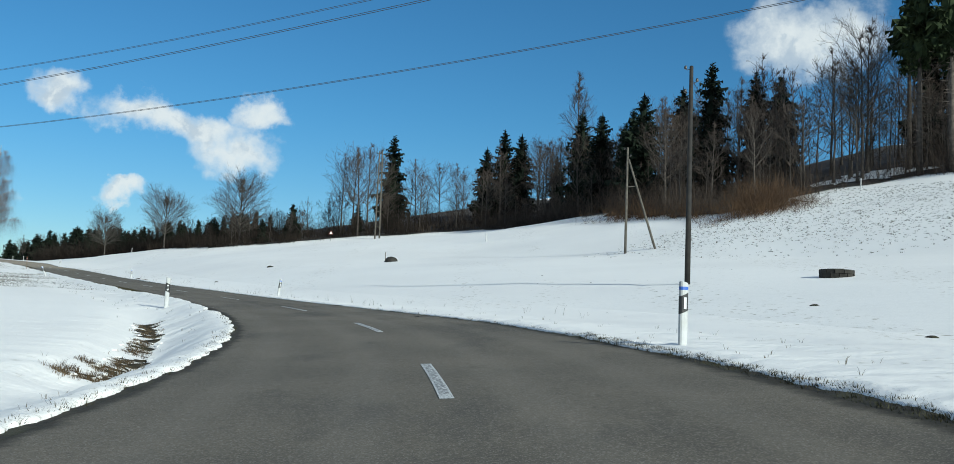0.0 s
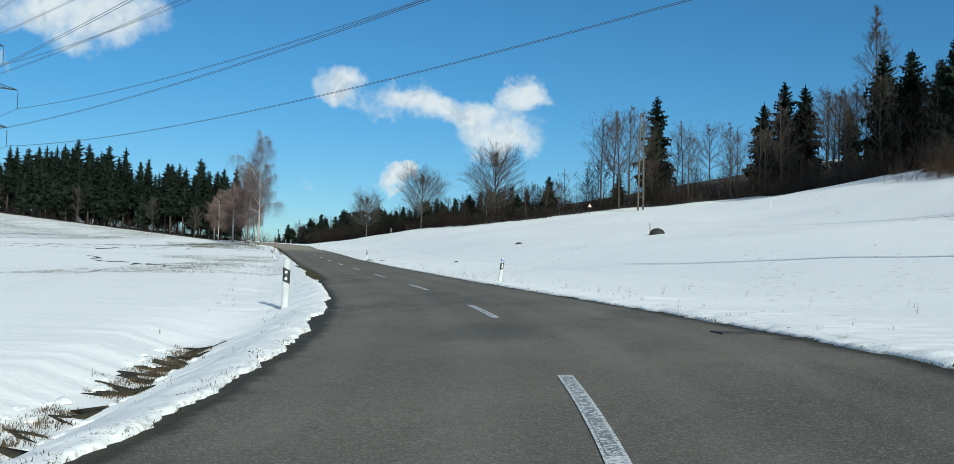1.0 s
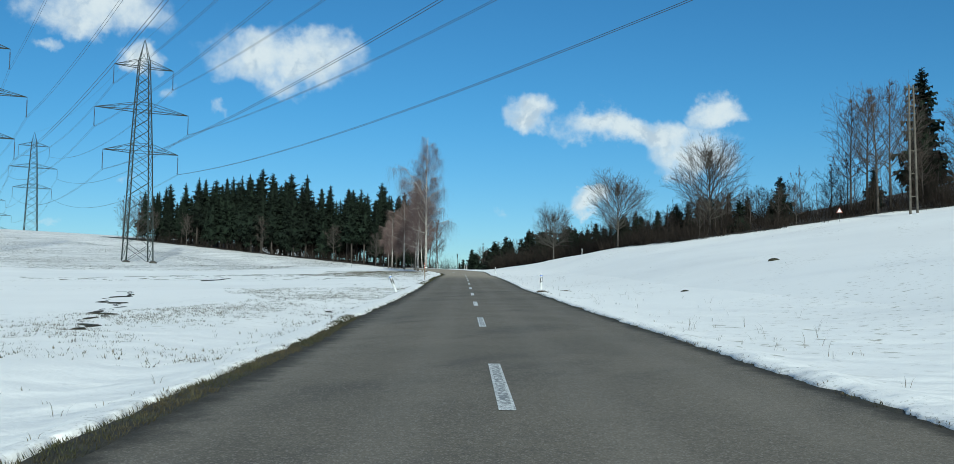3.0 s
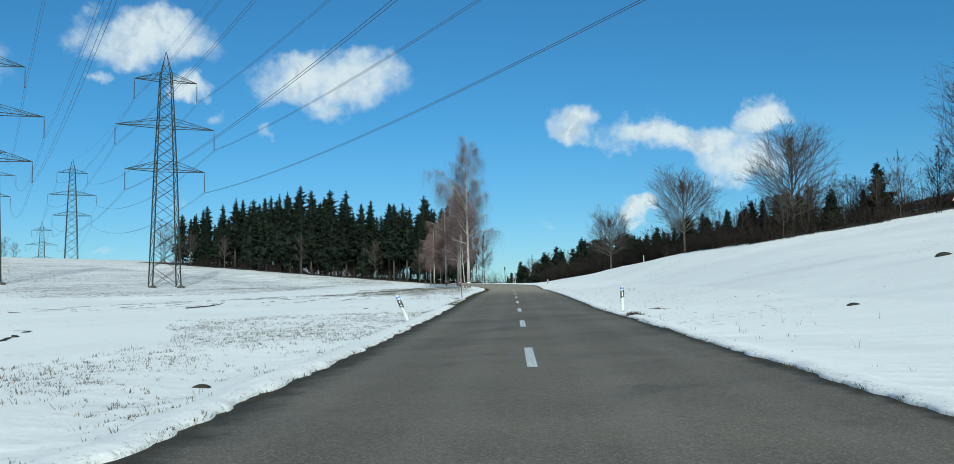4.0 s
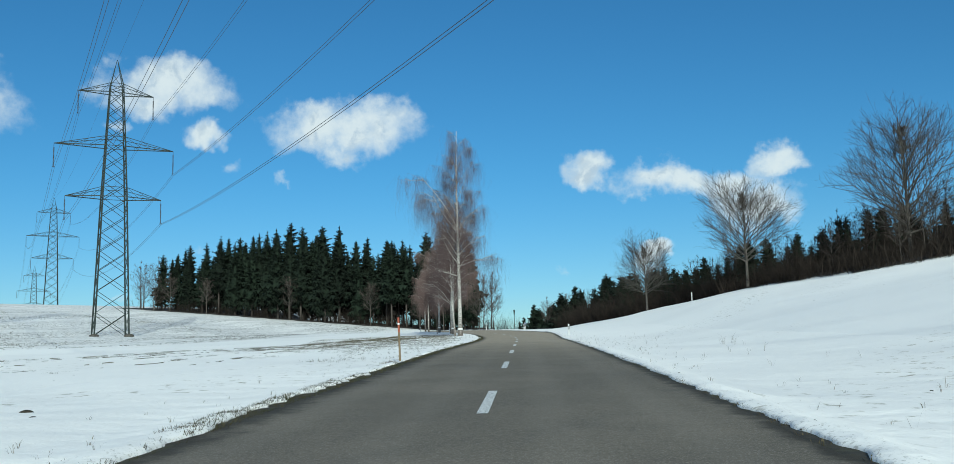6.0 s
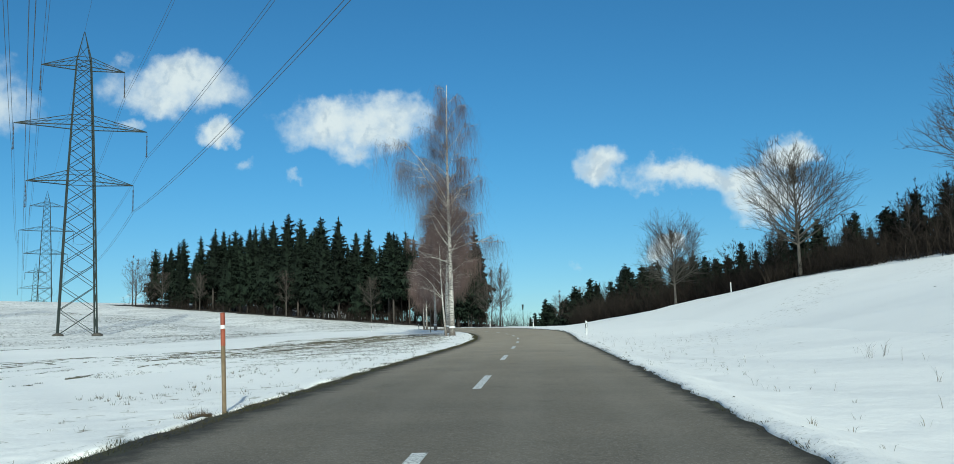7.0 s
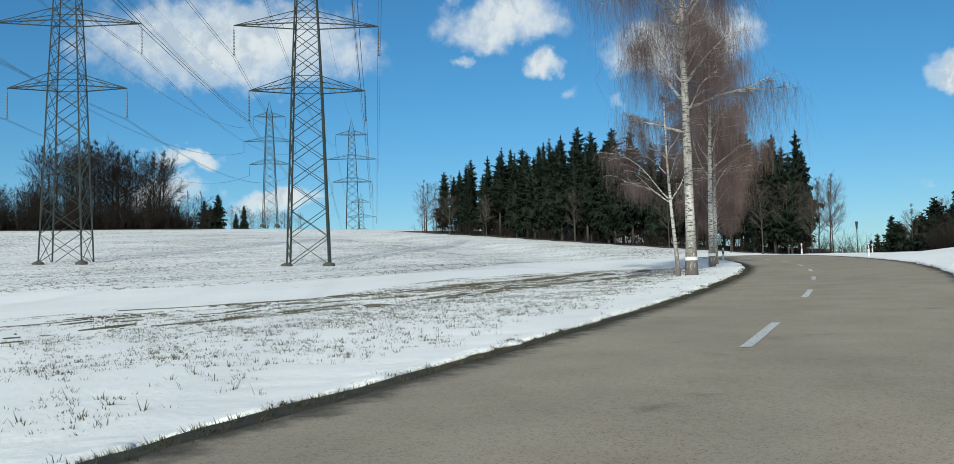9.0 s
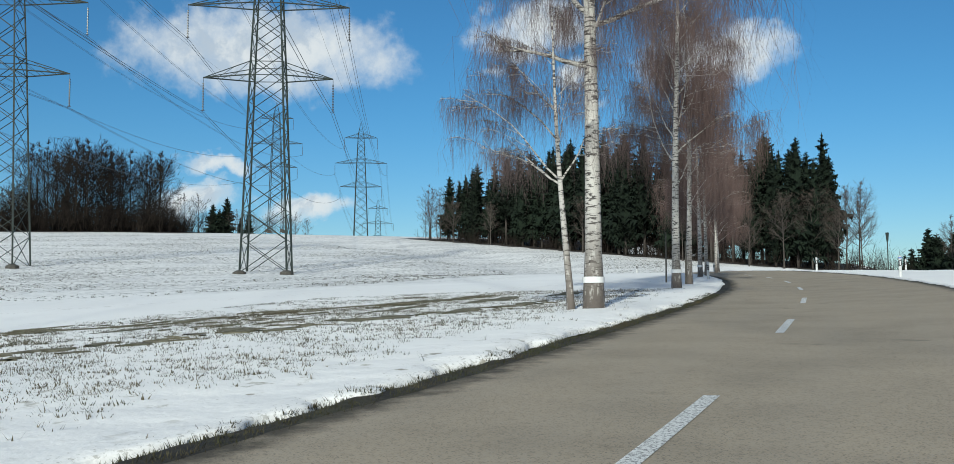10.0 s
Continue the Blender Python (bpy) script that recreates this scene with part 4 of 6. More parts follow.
while u < 400:
    for row in range(3 if u < 235 else 2):
        w = front(u) + 6 + row * 8 + rng.uniform(-3, 3)
        size = float(np.interp(u, [178, 188, 200, 215, 240, 300, 340, 400], [0.58, 0.40, 0.33, 0.30, 0.34, 0.48, 0.52, 0.40]))
        if rng.random() < (0.12 if u < 212 else 0.90):
            plant("spruce", BUSHY, *from_axes(u, w), 1.7 * size * rng.uniform(0.7, 1.25), "dark green spruce in the wood beyond the field", "tree", "hillside spruces")
        else:
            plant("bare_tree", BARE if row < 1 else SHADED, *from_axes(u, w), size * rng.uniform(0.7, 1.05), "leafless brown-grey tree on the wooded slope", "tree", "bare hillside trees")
    u += rng.uniform(2.6, 4.0) * (1.0 if u < 320 else 0.75)
# young growth that fills the wood
for _ in range(70):
    a = rng.uniform(60, 150)
    plant("sapling", SAPLING, *from_axes(a, front(a) + rng.uniform(3, 34)), rng.uniform(0.26, 0.46), "slender leafless sapling in the slope wood", "tree", "hillside saplings")
for _ in range(110):
    a = rng.uniform(52, 104)
    plant("sapling", SAPLING, *from_axes(a, front(a) + rng.uniform(12, 62)), rng.uniform(0.42, 0.66), "slender leafless sapling in the slope wood", "tree", "hillside saplings")
for _ in range(45):
    a = rng.uniform(120, 200)
    plant("sapling", SAPLING, *from_axes(a, front(a) + rng.uniform(2, 22)), rng.uniform(0.24, 0.42), "slender leafless sapling in the slope wood", "tree", "hillside saplings")
for _ in range(70):
    a = rng.uniform(176, 262)
    plant("sapling", SHADED_SAPLING, *from_axes(a, front(a) + rng.uniform(2, 16)), rng.uniform(0.20, 0.34), "slender leafless sapling in the slope wood", "tree", "hillside saplings")
# named single trees of that side
plant("spruce", YOUNG_SPRUCE, -19.7, 206.5, 1.15, "broad dark spruce standing among bare trees", "tree", "hillside spruces")
for x, y, k in ((-25, 193, 0.85), (-29, 197, 0.82), (-23.5, 196, 0.92), (-27, 200, 0.88), (-21, 199, 0.85), (-14, 202, 0.72), (-9, 204, 0.66)):
    plant("bare_tree", BARE, x, y, k, "tall leafless tree with a spreading grey crown", "tree", "bare hillside trees")
for x, y, k in ((50, 124, 0.95), (47, 126, 0.8), (53, 130, 1.05), (58, 126, 1.0)):
    plant("bare_tree", BARE, x, y, k, "tall leafless tree beside the pines", "tree", "bare hillside trees")
plant("bare_tree", SLIM, 18.8, 186.7, 1.42, "very tall leafless tree above the wood", "tree", "bare hillside trees")
for x, y, k in ((8.5, 206, 1.1), (4.5, 207, 1.15), (1, 206, 0.95), (34.0, 141, 1.15), (41.5, 143, 1.0), (24, 150, 0.9), (20, 158, 0.95)):
    plant("spruce", YOUNG_SPRUCE, x, y, k, "pointed dark spruce above the brush", "tree", "hillside spruces")
make_tree("bare_tree", ROUND[0], drop(-50.8, 200.1, 0.2), "broad leafless tree with a round crown", "tree", "field trees", 0.4, 1.06)
make_tree("bare_tree", ROUND[1], drop(-71.4, 214.6, 0.2), "leafless field tree with a fan-shaped crown", "tree", "field trees", 1.9, 0.92)
make_tree("bare_tree", ROUND[1], drop(-90.6, 229.4, 0.2), "small leafless field tree with a round pale crown", "tree", "field trees", 3.6, 0.74)
TALL_PINE = [conifer_meshes(250 + i, 26.0, 2.7, 0.48, PINE) for i in range(2)]
for a, b, k in ((76, 91, 1.12), (79, 95, 1.2), (74, 94, 1.05), (82, 97, 1.1), (72, 91.5, 1.15), (77, 99, 1.15), (70, 95, 1.1)):
    plant("pine", TALL_PINE, *from_axes(a, b), k, "tall pine with a bare reddish trunk and high green crown", "tree", "hillside pines")
# far woods on the left skyline
for k in range(110):
    q = (k + rng.random()) / 110
    size = 0.6 if q < 0.06 else 1.32 if q < 0.40 else (0.7 if q < 0.5 else 0.85)
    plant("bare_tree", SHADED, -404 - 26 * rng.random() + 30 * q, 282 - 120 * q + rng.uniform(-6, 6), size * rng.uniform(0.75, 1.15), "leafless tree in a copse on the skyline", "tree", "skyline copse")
for x, y, k in ((-573, 364, 1.65), (-576, 357, 1.45), (-575, 360, 1.15), (-578, 361.5, 1.3), (-480, 337, 0.75), (-484, 335, 0.55), (-440, 250, 0.9), (-452, 240, 0.8), (-470, 215, 0.9)):
    plant("spruce", YOUNG_SPRUCE, x, y, k, "single dark conifer on the skyline", "tree", "skyline conifers")
for k in range(18):
    plant("bare_tree", COPSE, -478 - rng.uniform(0, 12), 333 + k * 2.0 + rng.uniform(-1.5, 1.5), rng.uniform(0.48, 0.68), "low leafless tree behind the crest", "tree", "skyline copse")

def drape(name, us, ws, place, mat, label, lift=0.05):
    """A thin sheet of litter or turf laid over the ground, with a ragged outline."""
    pts = np.array([drop(*place(a, b)) + Vector((0, 0, lift)) for a in us for b in ws])
    ob = part(name, mesh(name, pts, grid_faces(len(us), len(ws)), mat, True), None)
    return tagged(ob, label, "forest floor" if mat is LITTER else "turf", kind="structure")


drape("forest_floor", np.arange(-20, 400, 4.0), np.linspace(0, 1, 22), lambda a, b: from_axes(a, front(a) + 1.5 * math.sin(a * 0.7) + math.sin(a * 2.1) + 95 * b), LITTER, "dark leaf litter with snow remains under the slope wood", 0.10)
drape("forest_floor", np.arange(-352, -172, 4.0), np.linspace(0, 1, 16), lambda a, b: (a, 337 + 1.5 * math.sin(a * 0.5) + 70 * b), LITTER, "dark leaf litter under the spruce wood", 0.12)
drape("forest_floor", np.linspace(0, 1, 26), np.linspace(0, 1, 8), lambda a, b: (-398 + 30 * a - 40 * b + 2 * math.sin(a * 19), 288 - 134 * a + 8 * b), LITTER, "dark leaf litter under the skyline copse", 0.15)
for k, (a0, b0, la, lb) in enumerate(((84, 92, 4.0, 2.2), (89, 91, 3.0, 3.0), (81, 96, 3.5, 2.0), (87, 97, 4.5, 2.5))):
    drape("snow_remains", np.linspace(-1, 1, 13), np.linspace(-1, 1, 9), lambda p, q: from_axes(a0 + la * p * (1 + 0.2 * math.sin(5 * q + k)), b0 + lb * q * (1 + 0.25 * math.sin(6 * p + k))), SNOW, "patch of old snow among the trees", 0.22)
# brush along the foot of the slope wood
spots = []
u = 58.0
while u < 330:
    for _ in range(22):
        deep = 26 * rng.random() ** 1.4 - 1.0
        if 78 < u < 92 and deep > 2 and 86 < front(u) + deep < 97:
            continue
        spots.append((*from_axes(u + rng.uniform(-1.5, 1.5), front(u) + deep), rng.uniform(0.6, 1.45) * (0.62 if 185 < u < 260 else 1.0)))
    u += 1.9
# brush beyond this cut takes the colour that has shade painted in
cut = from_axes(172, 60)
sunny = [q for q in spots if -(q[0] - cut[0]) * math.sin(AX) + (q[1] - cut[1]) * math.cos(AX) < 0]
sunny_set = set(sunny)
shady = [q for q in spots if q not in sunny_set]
tagged(part("brush", brush_mesh("brush", sunny, 4.0, BRUSH, 21, 7, 0.026, 0.65), None), "dense leafless brown brush at the foot of the wood", "brush", kind="stuff")
tagged(part("brush", brush_mesh("brush", shady, 4.4, SHADE_BROWN, 25, 8, 0.034, 0.65), None), "leafless brush at the far wood edge with shade in its colour", "brush", kind="stuff")
spots = []
for _ in range(170):
    a, b = rng.gauss(0, 2.6), rng.gauss(0, 2.8)
    spots.append((*from_axes(81.5 + a + 0.35 * b, 70.5 + b - 0.2 * a), max(0.3, 1.15 - 0.12 * math.hypot(a, b))))
for _ in range(70):
    spots.append((*from_axes(88 + 26 * rng.random(), 68 + rng.uniform(-1, 4)), rng.uniform(0.35, 0.8)))
tagged(part("willow_shrubs", brush_mesh("willow_shrubs", spots, 4.2, WILLOW, 22, 11, 0.018, 0.95), None), "ochre leafless willow shrubs in front of the wood", "shrubs", kind="stuff")
spots = []
for _ in range(1300):
    q = rng.random()
    spots.append((-402 - 24 * rng.random() + 30 * q, 286 - 130 * q + rng.uniform(-4, 4), rng.uniform(0.6, 1.4)))
# skyline brush in the brown that carries shade
tagged(part("skyline_brush", brush_mesh("skyline_brush", spots, 8.5, SHADE_BROWN, 24, 6, 0.08), None), "dark leafless brush under the skyline copse", "brush", kind="stuff")
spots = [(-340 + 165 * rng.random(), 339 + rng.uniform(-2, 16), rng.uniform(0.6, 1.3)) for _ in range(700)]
# the spruce wood's low growth uses that shade-carrying brown too
tagged(part("underwood", brush_mesh("underwood", spots, 5.0, SHADE_BROWN, 23, 5, 0.04), None), "thin dark underwood along the spruce wood", "brush", kind="stuff")

# roadside birches
RED_TWIGS = material("reddish_birch_twigs", (0.100, 0.066, 0.058), (0.160, 0.112, 0.100), 0.5, 0.85, spec=0.2)
# image-right of the drive is about 45 degrees of azimuth here, the field side 225
OLD_ARMS = ((11.7, 225, 2.6, 2.6), (11.4, 238, 3.6, 1.1), (11.6, 45, 2.5, 1.0), (7.7, 42, 3.9, 0.32), (8.0, 222, 2.6, 0.75), (6.6, 240, 2.6, 0.25), (9.4, 130, 2.4, 0.9), (10.0, 310, 2.4, 0.9), (8.8, 20, 2.6, 0.7))
THIN_ARMS = ((3.5, 225, 2.3, 1.15), (3.4, 235, 2.2, 0.45), (3.4, 215, 2.0, 0.35), (3.45, 45, 1.3, 1.4), (4.6, 200, 1.6, 1.2), (5.4, 250, 1.6, 0.9))
BIRCHES = [
    ("weeping_birch", -94.3, 183.7, 22.8, 2.9, 26, 10500, (0.004, 0.0), 0.235, 0.0036, "tall old weeping birch with pale trunk and white band"),
    ("birch", -94.62, 183.2, 8.0, 2.0, 7, 4200, (-0.04, -0.055), 0.095, 0.0032, "thin leaning birch beside the old one"),
    ("birch", -105.3, 199.3, 18.0, 3.5, 26, 7500, (0.0, 0.01), 0.19, 0.0055, "slender white birch with hanging reddish twigs"),
    ("birch", -108.9, 204.3, 16.5, 3.4, 24, 7000, (0.01, 0.0), 0.15, 0.006, "slender white birch with hanging reddish twigs"),
    ("birch", -120.8, 219.2, 14.5, 3.4, 24, 6500, (0.0, 0.0), 0.16, 0.0065, "slender white birch with a pale band"),
    ("birch", -122.8, 222.3, 13.0, 3.2, 22, 6000, (-0.01, 0.0), 0.14, 0.0065, "young birch with dense reddish twigs"),
    ("birch", -140.0, 244.3, 13.0, 3.4, 22, 5200, (0.01, 0.0), 0.15, 0.0075, "slender white birch with hanging reddish twigs"),
    ("birch", -146.0, 252.0, 12.5, 3.2, 18, 4400, (-0.01, 0.0), 0.14, 0.0075, "young birch with dense reddish twigs"),
]
for k, (name, x, y, h, sp, limbs, hang, lean, r0, tw, label) in enumerate(BIRCHES):
    if k == 0:
        meshes = birch_meshes(500, h, sp, limbs, hang, lean, r0, tw, 0.32, (0.6, 0.8, 1.05, 0.75, 0.40, 0.30), 0.95, OLD_ARMS, 1.35)
    elif k == 1:
        meshes = birch_meshes(501, h, sp, limbs, hang, lean, r0, tw, 0.5, (0.6, 0.8, 0.9, 0.8, 0.5, 0.3), 1.2, THIN_ARMS, 0.55)
    else:
        meshes = birch_meshes(500 + k, h, sp, limbs, int(0.85 * hang), lean, r0, tw, 0.24, rise=0.9, twig_mat=RED_TWIGS)
    ob = make_tree(name, meshes, drop(x, y, 0.05), label, "tree", "roadside birches", 0.0)
    if k in (0, 2, 4):
        band = Shape()
        rr = r0 * 1.12 + 0.03
        band.loft([[(rr * math.cos(a * 0.3927), rr * math.sin(a * 0.3927), z) for a in range(16)] for z in (0.74, 0.76, 0.88, 0.90)], False)
        part("white_band", band.mesh("white_band", WHITEBAND, True), None, ob, "white cloth band round the trunk")

# ---------------------------------------------------------------- lattice towers and their lines
LINE = Vector((247.0, -155.0, 0)).normalized()
ARM = Vector((-LINE.y, LINE.x, 0)) * 1.0      # along the cross-arms
ARM = Vector((0.53, 0.848, 0)).normalized()
TOWER_H, BASE_W = 58.3, 6.6
ARMS = [(28.6, 9.4), (39.4, 11.75), (51.0, 7.45)]      # height, half length
STRING = 5.2


def build_tower(at, label):
    ob = root("transmission_tower", at, label, "pylon", "power line towers", math.atan2(ARM.y, ARM.x))

    def half(z):
        return float(np.interp(z, [0, 0.494 * TOWER_H, 0.68 * TOWER_H, 0.90 * TOWER_H, TOWER_H], [BASE_W / 2, BASE_W * 0.355, BASE_W * 0.285, BASE_W * 0.195, 0.06]))

    def corner(i, z):
        sx, sy = ((-1, -1), (1, -1), (1, 1), (-1, 1))[i]
        return Vector((sx * half(z), sy * half(z), z))

    for i in range(4):
        leg = Shape()
        zs = [-0.3, 0.494 * TOWER_H, 0.68 * TOWER_H, 0.90 * TOWER_H, TOWER_H]
        leg.tube([corner(i, max(z, 0)) + Vector((0, 0, min(z, 0))) for z in zs], [0.17, 0.16, 0.14, 0.11, 0.05], 4)
        part("leg", leg.mesh("leg", STEEL), None, ob)
    z, step, top = 0.0, 4.6, 0.90 * TOWER_H
    while z < top - 0.5:
        z2 = min(z + step, top)
        for i in range(4):
            j = (i + 1) % 4
            part("brace", Shape().bar(corner(i, z), corner(j, z2), 0.062).mesh("brace", STEEL), None, ob)
            part("brace", Shape().bar(corner(j, z), corner(i, z2), 0.062).mesh("brace", STEEL), None, ob)
        z, step = z2, max(step * 0.955, 2.6)
    for z, L in ARMS:
        for i in range(4):
            for dz in (0.0, 2.0):
                part("girt", Shape().bar(corner(i, z + dz), corner((i + 1) % 4, z + dz), 0.06).mesh("girt", STEEL), None, ob)
    pk = Shape()
    for i in range(4):
        pk.bar(corner(i, 0.90 * TOWER_H), corner((i + 1) % 4, 0.95 * TOWER_H), 0.05)
    part("peak_bracing", pk.mesh("peak_bracing", STEEL), None, ob)
    arms = {}
    for z, L in ARMS:
        for sg in (-1, 1):
            arm = Shape()
            tip = Vector((sg * L, 0, z))
            for sy in (-1, 1):
                foot = Vector((sg * half(z), sy * half(z), z))
                up = Vector((sg * half(z + 2.0), sy * half(z + 2.0), z + 2.0))
                arm.bar(foot, tip, 0.10)
                arm.bar(up, tip, 0.065)
                for q in (0.33, 0.66):
                    arm.bar(foot.lerp(tip, q), up.lerp(tip, q - 0.33), 0.035)
            for q in (0.2, 0.45, 0.7):
                a, b = Vector((sg * half(z), -half(z), z)).lerp(tip, q), Vector((sg * half(z), half(z), z)).lerp(tip, q)
                arm.bar(a, b, 0.03)
            arms[(z, sg)] = part("cross_arm", arm.mesh("cross_arm", STEEL), None, ob)
        for sg in (-1, 1):
            ins = Shape()
            ins.bar((sg * L, 0, z), (sg * L, 0, z - 0.8), 0.04)
            k = 0
            zz = z - 0.8
            rings = []
            while zz > z - STRING + 0.5:
                for dz, r in ((0.0, 0.05), (0.05, 0.14), (0.12, 0.14), (0.16, 0.05)):
                    rings.append([(sg * L + r * math.cos(a * 1.0472), r * math.sin(a * 1.0472), zz - dz) for a in range(6)])
                zz -= 0.24
            ins.loft(rings)
            ins.bar((sg * L - 0.25, 0, z - STRING + 0.3), (sg * L + 0.25, 0, z - STRING + 0.3), 0.05)
            ins.bar((sg * L, 0, zz + 0.2), (sg * L, 0, z - STRING), 0.04)
            part("insulator_string", ins.mesh("insulator_string", GLASSY), None, arms[(z, sg)], "dark hanging insulator string")
    for i in range(4):
        c = corner(i, 0)
        ft = Shape()
        ft.loft([[(c.x + r * math.cos(a * 0.7854), c.y + r * math.sin(a * 0.7854), z) for a in range(8)] for z, r in ((-1.0, 1.05), (0.03, 0.95), (0.20, 0.60), (0.30, 0.38), (0.32, 0.2))])
        part("footing", ft.mesh("footing", FOOTING), None, ob, "weathered concrete footing")
    return ob


def tower_at(x, y, top=None):
    p = drop(x, y)
    if top:
        p.z = top - TOWER_H
    return p


TOWERS_A = [tower_at(-204.5, 223.4), tower_at(-451.7, 378.7, 89.6), tower_at(-700.0, 534.0, 86.0)]
TOWERS_B = [tower_at(-227.9, 192.2), tower_at(-473.0, 347.0, 98.5)]
BEHIND_A, BEHIND_B = Vector((75.1, 47.9, 12.4)), Vector((51.7, 16.7, 13.4))
first = build_tower(TOWERS_A[0], "dark green steel lattice power tower with three cross-arms in the field")
for p in TOWERS_A[1:] + TOWERS_B:
    copy_thing(first, Matrix.Translation(p) @ Matrix.Rotation(math.atan2(ARM.y, ARM.x), 4, "Z"))


def conductor(a, b, sag, name, twin=True, r=0.029):
    sh = Shape()
    for off in ((-0.2, 0.2) if twin else (0.0,)):
        pts = []
        for i in range(25):
            q = i / 24
            p = a.lerp(b, q) + ARM * off
            p.z -= sag * 4 * q * (1 - q)
            pts.append(p)
        sh.tube(pts, [r] * 25, 4)
    ob = part(name, sh.mesh(name, WIRE), None)
    return tagged(ob, "twin sagging power line conductor" if twin else "single earth wire over the line", "power cable", "overhead line wires")


for line, behind in ((TOWERS_A, BEHIND_A), (TOWERS_B, BEHIND_B)):
    stops = [behind] + line
    for a, b in zip(stops[:-1], stops[1:]):
        for z, L in ARMS:
            for sg in (-1, 1):
                o = ARM * (sg * L) + Vector((0, 0, z - STRING))
                conductor(a + o, b + o, 6.6, "conductor")
        o = Vector((0, 0, TOWER_H))
        conductor(a + o, b + o, 5.0, "earth_wire", False, 0.022)

# ---------------------------------------------------------------- poles, posts and small things
def build_post(x, y, heading, dots, blue, label, tilt=0.0, tilt_turn=0.0, fall=0.45, size=1.04):
    """A delineator: hollow-looking rounded plastic post with a slanted black band."""
    ob = root("delineator_post", drop(x, y, 0.10), label, "post", "roadside delineators")
    ob.matrix_world = ob.matrix_world @ Matrix.Rotation(heading, 4, "Z") @ Matrix.Rotation(tilt_turn, 4, "Z") @ Matrix.Rotation(tilt, 4, "X") @ Matrix.Rotation(-tilt_turn, 4, "Z") @ Matrix.Scale(size, 4)

    def ring(z, slant=0.0, grow=0.0, k=1.0):
        out = []
        for i in range(12):
            a = i * math.pi / 6
            cx, cy = math.cos(a), math.sin(a)
            px = (0.075 * k + grow) * math.copysign(abs(cx) ** 0.75, cx)
            py = (0.055 * k + grow) * math.copysign(abs(cy) ** 0.9, cy)
            out.append((px, py, z + slant * px))
        return out

    body = Shape()
    body.loft([ring(-0.25), ring(0.05), ring(0.55), ring(1.105, -0.22), ring(1.122, -0.22, 0, 0.82)])
    part("body", body.mesh("body", WHITEPLASTIC), None, ob)
    band = Shape()
    band.loft([ring(0.63, fall, -0.004), ring(0.631, fall, 0.0025), ring(0.919, fall, 0.0025), ring(0.92, fall, -0.004)], False)
    black = part("black_band", band.mesh("black_band", BLACKPLASTIC), None, ob, "slanted black band")
    if dots:
        for z in (0.705, 0.845):
            ref = Shape()
            ref.loft([[(0.030 * q * math.cos(a * 0.5236), -0.053 - dy, z + 0.030 * q * math.sin(a * 0.5236)) for a in range(12)] for dy, q in ((0.0, 1.0), (0.009, 1.0), (0.011, 0.8))])
            part("round_reflector", ref.mesh("round_reflector", REFLECTOR), None, black, "round white reflector")
    else:
        ref = Shape()
        ref.box((-0.024, -0.0635, 0.68), (0.024, -0.053, 0.87))
        part("reflector", ref.mesh("reflector", REFLECTOR), None, black, "upright white reflector strip")
    if blue:
        tape = Shape()
        tape.loft([ring(0.99, 0, -0.004), ring(0.991, 0, 0.0022), ring(1.044, 0, 0.0022), ring(1.045, 0, -0.004)], False)
        part("blue_stripe", tape.mesh("blue_stripe", BLUETAPE), None, ob, "blue tape stripe")
    return ob


def hd(s):
    return float(np.interp(s, S, HD))


build_post(3.5, 16.2, hd(17) + 0.15, False, True, "white delineator post with black band and blue stripe in snow")
build_post(-11.2, 53.4, hd(55), False, True, "white delineator post with black band and blue stripe in snow", 0.12, 1.2, size=0.97)
build_post(-37.2, 101.9, hd(110), False, True, "white delineator post with black band and blue stripe in snow")
build_post(*place_on_road_side(197, 5.3), hd(197), False, False, "white delineator post with black band on a snowy verge")
build_post(*place_on_road_side(236, 5.2), hd(236), False, True, "white delineator post with black band and blue stripe on snow")
build_post(*place_on_road_side(263, 5.2), hd(263), False, False, "white delineator post with black band on a snowy verge")
build_post(*place_on_road_side(302, 5.4), hd(302), False, False, "white delineator post with black band on a snowy verge")
build_post(-123.0, 250.5, hd(240), False, False, "white delineator post with black band beyond the crest")
build_post(*place_on_road_side(245, -4.2), hd(245), True, False, "white delineator post standing by the birches", fall=-0.45)
build_post(*place_on_road_side(300, -4.4), hd(300), True, False, "white delineator post standing by the wood", fall=-0.45)
build_post(-11.75, 36.0, hd(37) - 0.1, True, False, "white delineator post with two round reflectors in snow", 0.05, 0.5, -0.45, 1.10)
build_post(-42.3, 93.1, hd(105), True, True, "knocked-over leaning delineator post with two round reflectors", 0.40, -1.6, -0.45)


def build_marker(x, y, h, label, tilt=0.0):
    ob = root("marker_post", drop(x, y, 0.1), label, "post", "white hillside markers")
    ob.matrix_world = ob.matrix_world @ Matrix.Rotation(tilt, 4, "Y")
    sh = Shape()
    sh.loft([[(r * math.cos(a * 0.7854), r * math.sin(a * 0.7854), z) for a in range(8)] for z, r in ((-0.2, 0.07), (h - 0.25, 0.065), (h - 0.24, 0.075), (h - 0.04, 0.072), (h, 0.04))])
    part("shaft", sh.mesh("shaft", WHITEPLASTIC), None, ob)
    return ob


